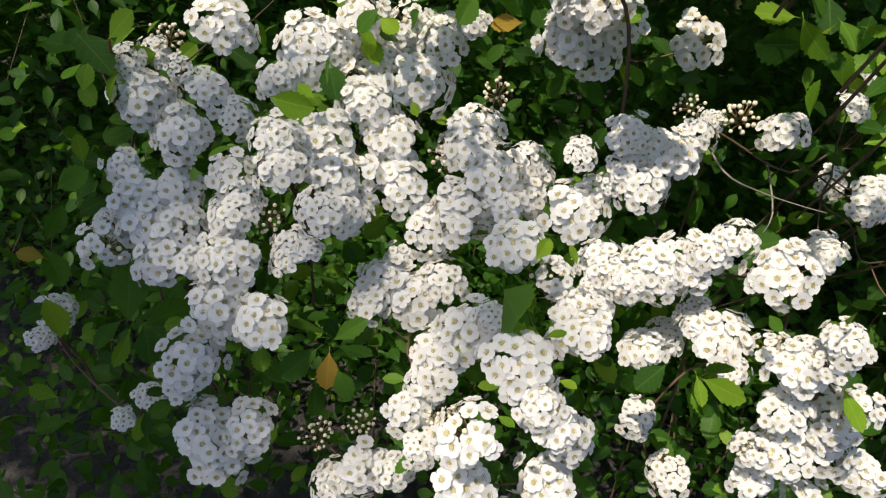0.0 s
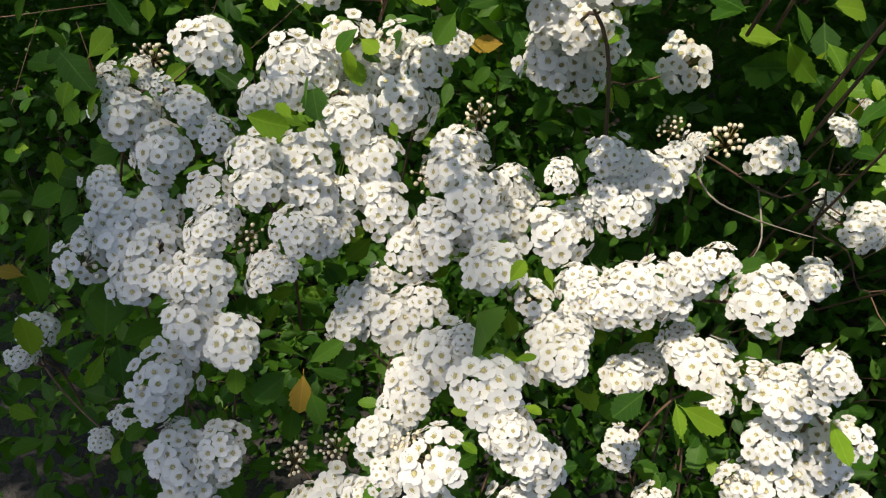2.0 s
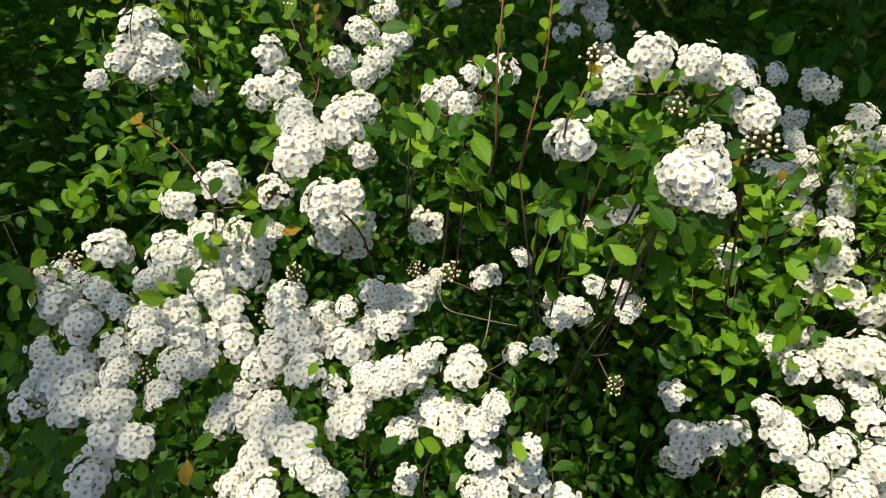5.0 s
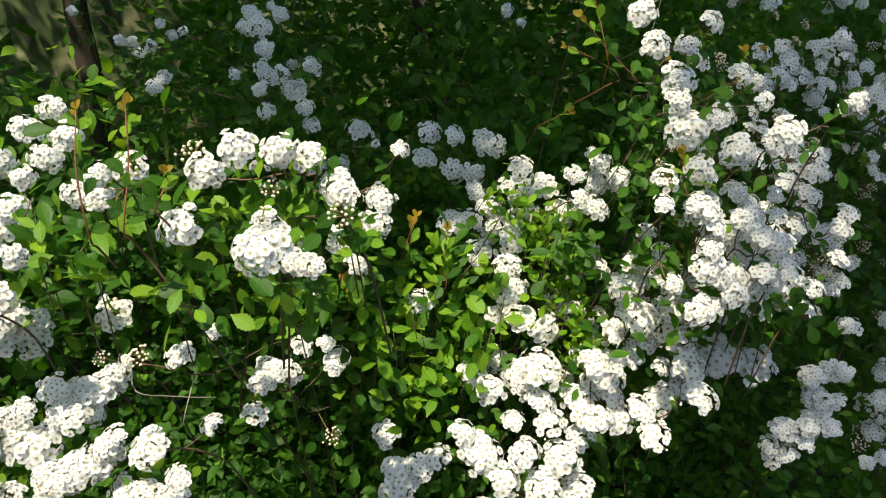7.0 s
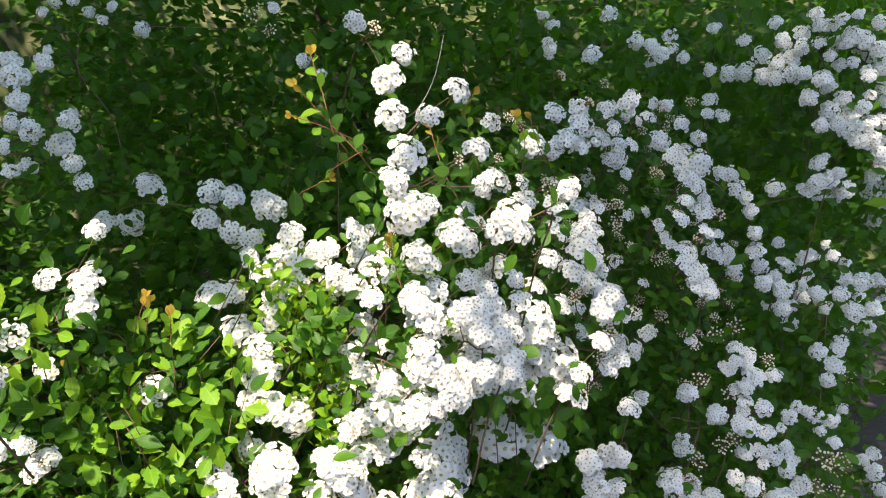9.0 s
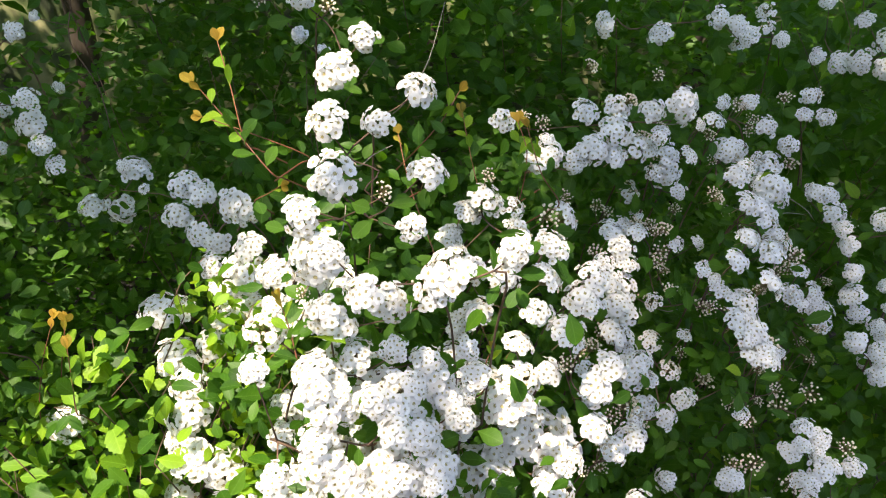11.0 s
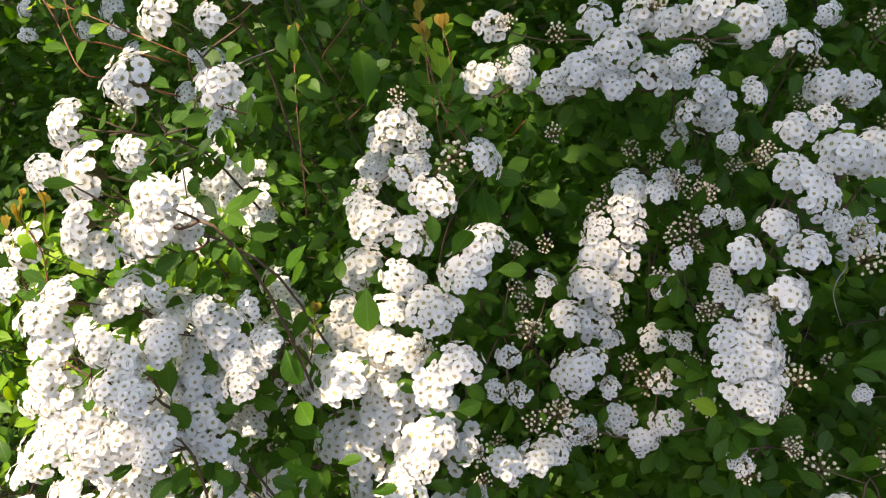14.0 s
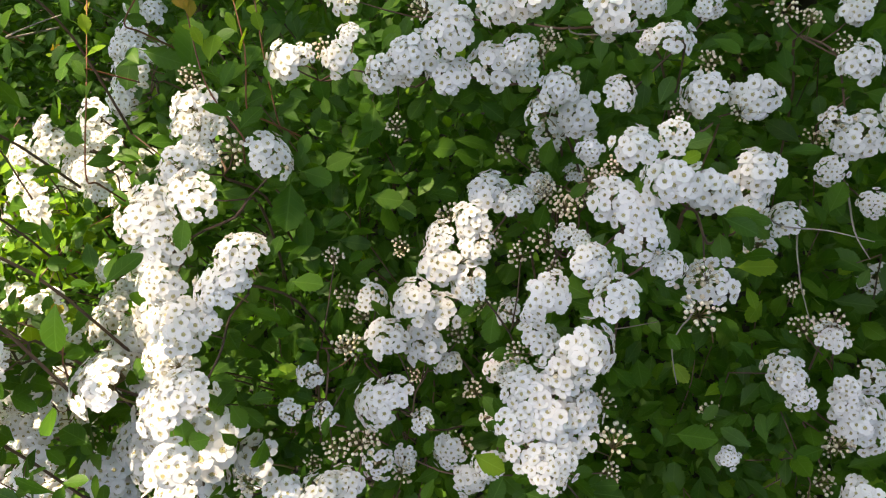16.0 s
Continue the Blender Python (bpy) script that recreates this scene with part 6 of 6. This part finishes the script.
tuft("B", (0.506, 0.535, 1.235), 0.069, 39, 0.0278, (0.031, -0.749, 0.662), 0.5)
tuft("B", (0.576, 0.578, 1.272), 0.050, 24, 0.0299, (-0.043, -0.782, 0.621), 0.5)
tuft("B", (0.579, 0.556, 1.201), 0.050, 24, 0.0298, (-0.044, -0.735, 0.677), 0.5)
tuft("B", (0.382, 0.553, 1.255), 0.044, 19, 0.0266, (0.158, -0.755, 0.637), 0.5)
tuft("B", (0.530, 0.518, 1.170), 0.052, 24, 0.0281, (0.005, -0.705, 0.710), 0.5)
tuft("C", (0.933, 0.416, 1.287), 0.029, 33, 0.0209, (-0.438, -0.648, 0.623))
tuft("C", (0.823, 0.551, 1.182), 0.041, 55, 0.0247, (-0.273, -0.688, 0.673))
tuft("C", (0.873, 0.624, 1.360), 0.029, 33, 0.0245, (-0.332, -0.782, 0.527))
tuft("C", (0.714, 0.521, 1.332), 0.030, 55, 0.0219, (-0.203, -0.785, 0.586))
tuft("C", (0.673, 1.027, 1.333), 0.117, 77, 0.0234, (0.364, -0.726, 0.583))
tuft("C", (0.546, 0.961, 1.408), 0.096, 55, 0.0220, (0.489, -0.691, 0.532))
tuft("C", (0.734, 1.083, 1.391), 0.078, 55, 0.0235, (0.315, -0.780, 0.540))
tuft("C", (0.851, 0.627, 1.379), 0.042, 66, 0.0185, (0.350, -0.633, 0.690))
tuft("C", (0.803, 0.538, 1.477), 0.030, 30, 0.0157, (0.502, -0.610, 0.613))
tuft("D", (0.987, 0.726, 1.415), 0.055, 90, 0.0295, (0.401, -0.635, 0.661))
tuft("D", (0.971, 0.685, 1.378), 0.045, 60, 0.0263, (0.421, -0.570, 0.706))
tuft("D", (1.263, 0.744, 1.305), 0.056, 75, 0.0238, (-0.001, -0.626, 0.780))
tuft("D", (1.323, 0.709, 1.325), 0.047, 75, 0.0213, (-0.090, -0.615, 0.783))
tuft("D", (1.331, 0.833, 1.358), 0.045, 60, 0.0244, (-0.091, -0.713, 0.696))
tuft("D", (1.005, 0.633, 1.325), 0.048, 75, 0.0252, (0.375, -0.500, 0.780))
tuft("D", (1.005, 0.570, 1.248), 0.039, 60, 0.0248, (0.355, -0.385, 0.852))
tuft("D", (1.193, 0.858, 1.501), 0.035, 45, 0.0240, (0.101, -0.830, 0.548))
tuft("D", (1.001, 0.771, 1.466), 0.055, 75, 0.0285, (0.384, -0.706, 0.595))
tuft("E", (1.344, 0.710, 1.241), 0.075, 120, 0.0272, (-0.340, -0.633, 0.695))
tuft("E", (1.262, 0.681, 1.182), 0.087, 120, 0.0272, (-0.259, -0.607, 0.751))
tuft("E", (1.401, 0.720, 1.254), 0.058, 75, 0.0272, (-0.388, -0.628, 0.675))
tuft("E", (1.366, 0.815, 1.421), 0.060, 75, 0.0264, (-0.372, -0.758, 0.536))
tuft("E", (1.328, 0.870, 1.538), 0.067, 75, 0.0267, (-0.341, -0.836, 0.430))
tuft("G", (0.758, 0.909, 1.524), 0.130, 79, 0.0312, (-0.187, -0.908, 0.375))
tuft("G", (0.937, 0.961, 1.652), 0.092, 39, 0.0334, (-0.321, -0.904, 0.282))
tuft("G", (0.682, 0.998, 1.445), 0.092, 39, 0.0315, (-0.113, -0.898, 0.425))
tuft("G", (0.549, 1.129, 1.330), 0.100, 33, 0.0343, (-0.009, -0.875, 0.483))
tuft("G", (0.800, 0.935, 1.406), 0.074, 33, 0.0331, (-0.207, -0.866, 0.455))
tuft("G", (1.038, 0.916, 1.656), 0.092, 39, 0.0313, (-0.403, -0.872, 0.279))
tuft("F", (1.480, 0.969, 1.640), 0.130, 176, 0.0368, (-0.608, -0.735, 0.298))
tuft("F", (1.550, 0.807, 1.514), 0.121, 176, 0.0342, (-0.668, -0.645, 0.371))
tuft("F", (1.639, 0.892, 1.128), 0.140, 176, 0.0374, (-0.600, -0.579, 0.552))
tuft("F", (1.428, 0.987, 1.443), 0.101, 132, 0.0380, (-0.557, -0.723, 0.409))
tuft("F", (1.568, 0.866, 0.971), 0.139, 176, 0.0371, (-0.551, -0.554, 0.624))
tuft("F", (1.747, 0.833, 1.039), 0.094, 110, 0.0352, (-0.626, -0.519, 0.582))
tuft("C", (0.694, 0.631, 1.363), 0.045, 88, 0.0170, (0.655, -0.392, 0.646), 0.7)
tuft("C", (0.726, 0.603, 1.311), 0.045, 110, 0.0169, (0.618, -0.360, 0.699), 0.7)
tuft("C", (0.738, 0.563, 1.261), 0.045, 110, 0.0167, (0.593, -0.308, 0.743), 0.7)
tuft("C", (0.738, 0.627, 1.332), 0.035, 66, 0.0170, (0.614, -0.394, 0.684), 0.7)
tuft("C", (0.763, 0.533, 1.205), 0.044, 88, 0.0167, (0.551, -0.268, 0.790), 0.7)
tuft("B", (0.395, 0.352, 1.453), 0.026, 16, 0.0188, (0.161, -0.844, 0.512), 0.5)
tuft("B", (0.427, 0.474, 1.373), 0.034, 16, 0.0231, (0.134, -0.812, 0.568), 0.5)
tuft("B", (0.471, 0.520, 1.353), 0.032, 16, 0.0241, (0.074, -0.816, 0.574), 0.5)
tuft("B", (0.385, 0.351, 1.421), 0.023, 13, 0.0190, (0.171, -0.817, 0.551), 0.5)
tuft("H", (-0.370, 0.450, 1.240), 0.140, 60, 0.0260, (0.400, -0.700, 0.500))
tuft("H", (-0.330, 0.620, 1.090), 0.200, 110, 0.0260, (0.400, -0.700, 0.500))
tuft("H", (-0.250, 0.580, 0.890), 0.200, 120, 0.0260, (0.400, -0.700, 0.500))
tuft("H", (-0.590, 1.050, 0.440), 0.300, 800, 0.0320, (0.200, -0.700, 0.500))
tuft("H", (-0.820, 1.200, 0.340), 0.320, 800, 0.0320, (0.200, -0.700, 0.500))
tuft("H", (-0.370, 1.100, 0.390), 0.300, 800, 0.0320, (0.200, -0.700, 0.500))
tuft("H", (-0.120, 0.650, 0.990), 0.200, 110, 0.0260, (0.200, -0.700, 0.500))

# canes from the ground and the joined foliage of each shrub
for shrub in SHRUBS.values():
    for k, tip in enumerate(shrub.tips[::4]):
        root = shrub.base + Vector((RNG.uniform(-0.12, 0.12), RNG.uniform(-0.10, 0.10), -0.02))
        belly = root.lerp(tip, 0.55) + Vector((0, 0.34, 0.0))
        s = Shape()
        tube(s, bowed([root, root.lerp(belly, 0.5) + Vector((0, 0.02, 0.05)), belly, tip], 4), 0.0030, 0.0006, 0, 6)
        shrub.part("cane", s.mesh("cane", [BARK]))
    mats = [LEAF, LEAF_BRIGHT, LEAF_GOLD]
    if shrub.bits:
        shrub.part("brushwood", shrub.bits.mesh("brushwood", [BARK]), kind="stuff")
    shapes = LIGHT_SHAPES if shrub.far() else MID_SHAPES
    if shrub.near:
        shrub.part("foliage", joined_leaves("foliage", shrub.near, shapes, mats), "small toothed green leaves", "stuff")
    for k in range(900):
        c = shrub.base + Vector((RNG.gauss(0, 0.22), RNG.gauss(0.05, 0.16), RNG.uniform(0.10, 1.10 if shrub.key in "FG" else 0.80)))
        shrub.deep.append((c, wobble(1) + Vector((0, 0, 0.2)), Vector((0, -0.5, 0.8)) + wobble(0.5), RNG.uniform(0.022, 0.036), 0))
    shrub.part("inner_foliage", joined_leaves("inner_foliage", shrub.deep, LIGHT_SHAPES, mats), "shaded inner leaves", "stuff")


# ---------------------------------------------------------------- woodland behind
def wood_leaves(count, box, size, seed, gate=-0.05):
    rng = random.Random(seed)
    (x0, x1), (y0, y1), (z0, z1) = box
    rows = []
    while len(rows) < count:
        c = Vector((rng.uniform(x0, x1), rng.uniform(y0, y1), rng.uniform(z0, z1)))
        # a gap to the backdrop's painted sunlit patches, and the open path at the end of the hedge
        aside = abs((c.x + 0.10) * 0.92 + (c.y - 2.0) * 0.40)
        if c.z > 1.15 and aside < 0.14 + 0.13 * (c.y - 1.3):
            continue
        beyond = (c.x - 1.85) * 0.68 - (c.y - 0.85) * 0.73
        if noise.noise(c * 1.6) < gate or beyond > 0 or (c.x < 0.2 and c.y < 2.0 and c.z > 1.4):
            continue
        for k in range(6):
            p = c + Vector((rng.gauss(0, 0.08), rng.gauss(0, 0.08), rng.gauss(0, 0.08)))
            rows.append((p, (rng.gauss(0, 1), rng.gauss(0, 1), rng.gauss(0, 0.5)), (rng.gauss(0, 0.5), -0.5 + rng.gauss(0, 0.5), 0.8), size * rng.uniform(0.6, 1.2), 0))
    return rows


woods = new("woodland_undergrowth", joined_leaves("woodland_undergrowth", wood_leaves(42000, ((-4.5, 8), (2.0, 4.6), (0.0, 2.9)), 0.075, 3, -0.3), FAR_SHAPES, [LEAF]))
tagged(woods, "dark shaded woodland undergrowth behind the hedge", "undergrowth", kind="stuff")
thicket = new("thicket", joined_leaves("thicket", wood_leaves(40000, ((-2.6, 3.4), (1.35, 2.0), (0.0, 1.75)), 0.042, 8, -0.5), FAR_SHAPES, [LEAF]))
tagged(thicket, "dense dark green thicket in the shade of trees", "thicket", kind="stuff")


def trunk(x, y, height, r, crowns, group):
    s = Shape()
    rng = random.Random(int(x * 100))
    pts = [Vector((x, y, -0.05))]
    for k in range(1, 7):
        pts.append(Vector((x + rng.gauss(0, 0.05), y + rng.gauss(0, 0.05), height * k / 6)))
    tube(s, bowed(pts, 3), r, r * 0.6, 0, 10)
    tree = tagged(new("tree"), "woodland tree with a dark trunk and an unseen leafy crown added for shade", "tree", group)
    tree.location = (x, y, 0)
    inverse = Matrix.Translation((-x, -y, 0))
    rows = []
    for cx, cy, cz, spread, number in crowns:
        fork = pts[4]
        tube(s, bowed([fork, fork.lerp(Vector((cx, cy, cz)), 0.5) + Vector((0, 0, 0.15)), Vector((cx, cy, cz))], 4), r * 0.5, r * 0.15, 0, 7)
        for k in range(number):
            c = Vector((cx + rng.uniform(-1, 1) * spread[0], cy + rng.uniform(-1, 1) * spread[1], cz + rng.gauss(0, 0.14)))
            for j in range(26):
                p = c + Vector((rng.gauss(0, 0.13), rng.gauss(0, 0.13), rng.gauss(0, 0.09)))
                rows.append((p, (rng.gauss(0, 1), rng.gauss(0, 1), rng.gauss(0, 0.5)), (rng.gauss(0, 0.4), rng.gauss(0, 0.4), 1), rng.uniform(0.05, 0.09), 0))
    t = new("trunk", s.mesh("trunk", [DARK_BARK]))
    t.parent, t.matrix_parent_inverse = tree, inverse
    crown = tagged(new("crown", joined_leaves("crown", rows, FAR_SHAPES, [LEAF])), kind="stuff")
    crown.parent, crown.matrix_parent_inverse = tree, inverse


# these crowns hang out of view, added to shade the thicket and rear shrubs
for x, y, h, r, crowns in (
    (-2.2, 3.9, 3.6, 0.09, ((-1.9, 0.90, 3.3, (1.0, 0.85), 140), (-1.8, 3.2, 3.5, (1.2, 1.1), 120), (-1.7, 1.75, 2.35, (1.0, 0.8), 140), (-1.9, 0.1, 2.6, (0.5, 0.5), 80))),
    (-0.6, 3.8, 3.4, 0.07, ((0.2, 0.85, 3.2, (0.8, 0.75), 140), (0.0, 3.2, 3.4, (1.1, 1.1), 130), (0.45, 1.65, 2.35, (0.75, 0.7), 130), (-0.05, 0.11, 3.2, (0.25, 0.14), 26))),
    (1.2, 3.9, 3.5, 0.10, ((1.7, 1.05, 3.2, (1.0, 0.85), 160), (1.9, 3.2, 3.4, (1.1, 1.1), 130))),
    (2.6, 3.7, 3.5, 0.08, ((3.3, 1.3, 3.3, (1.0, 0.9), 130), (3.6, 3.2, 3.4, (1.1, 1.1), 120))),
):
    trunk(x, y, h, r, crowns, "trees behind the hedge")
# unseen trees added across the path only to shade parts of the hedge
for x, y, h, r, crowns in (
    (-2.3, -3.2, 5.2, 0.08, ((-2.0, -2.05, 5.4, (0.38, 0.32), 75),)),
    (0.4, -2.5, 5.2, 0.09, ((0.30, -1.0, 5.4, (0.69, 0.80), 200), (1.35, -0.85, 5.4, (0.7, 0.9), 85))),
):
    trunk(x, y, h, r, crowns, "trees across the path")


def backdrop():
    """A bank of distant woods that closes the place behind; its unseen half across the path is added to cut low sky
    light.
    """
    bm = bmesh.new()
    rows = []
    for k in range(72):
        a = math.radians(5 * k)
        x, y = 0.8 + 9 * math.cos(a), (5.2 if math.sin(a) > 0 else 9) * math.sin(a)
        rows.append([bm.verts.new((x + 0.25 * noise.noise(Vector((k * 0.9, z, 3))), y + 0.25 * noise.noise(Vector((k * 0.9, z, 7))), z)) for z in (-0.1, 0.8, 1.6, 2.4, 3.2, 4.2 + 1.2 * noise.noise(Vector((k * 0.7, 0, 0))))])
    for a, b in zip(rows, rows[1:] + rows[:1]):
        for i in range(5):
            bm.faces.new((a[i], a[i + 1], b[i + 1], b[i]))
    me = bpy.data.meshes.new("backdrop")
    bm.to_mesh(me)
    bm.free()
    m, nt, bsdf, out = material("far_woods_painted_sun")
    # the palest ramp stop paints sunlit patches, seen through the gap
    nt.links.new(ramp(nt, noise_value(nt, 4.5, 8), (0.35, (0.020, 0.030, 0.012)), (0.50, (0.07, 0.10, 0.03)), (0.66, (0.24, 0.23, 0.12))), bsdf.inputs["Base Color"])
    bsdf.inputs["Roughness"].default_value = 0.9
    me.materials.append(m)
    return tagged(new("backdrop", me), "dark distant woods round the path and hedge, sunlit patches painted on, unseen half added for shade", "backdrop", kind="structure")


backdrop()
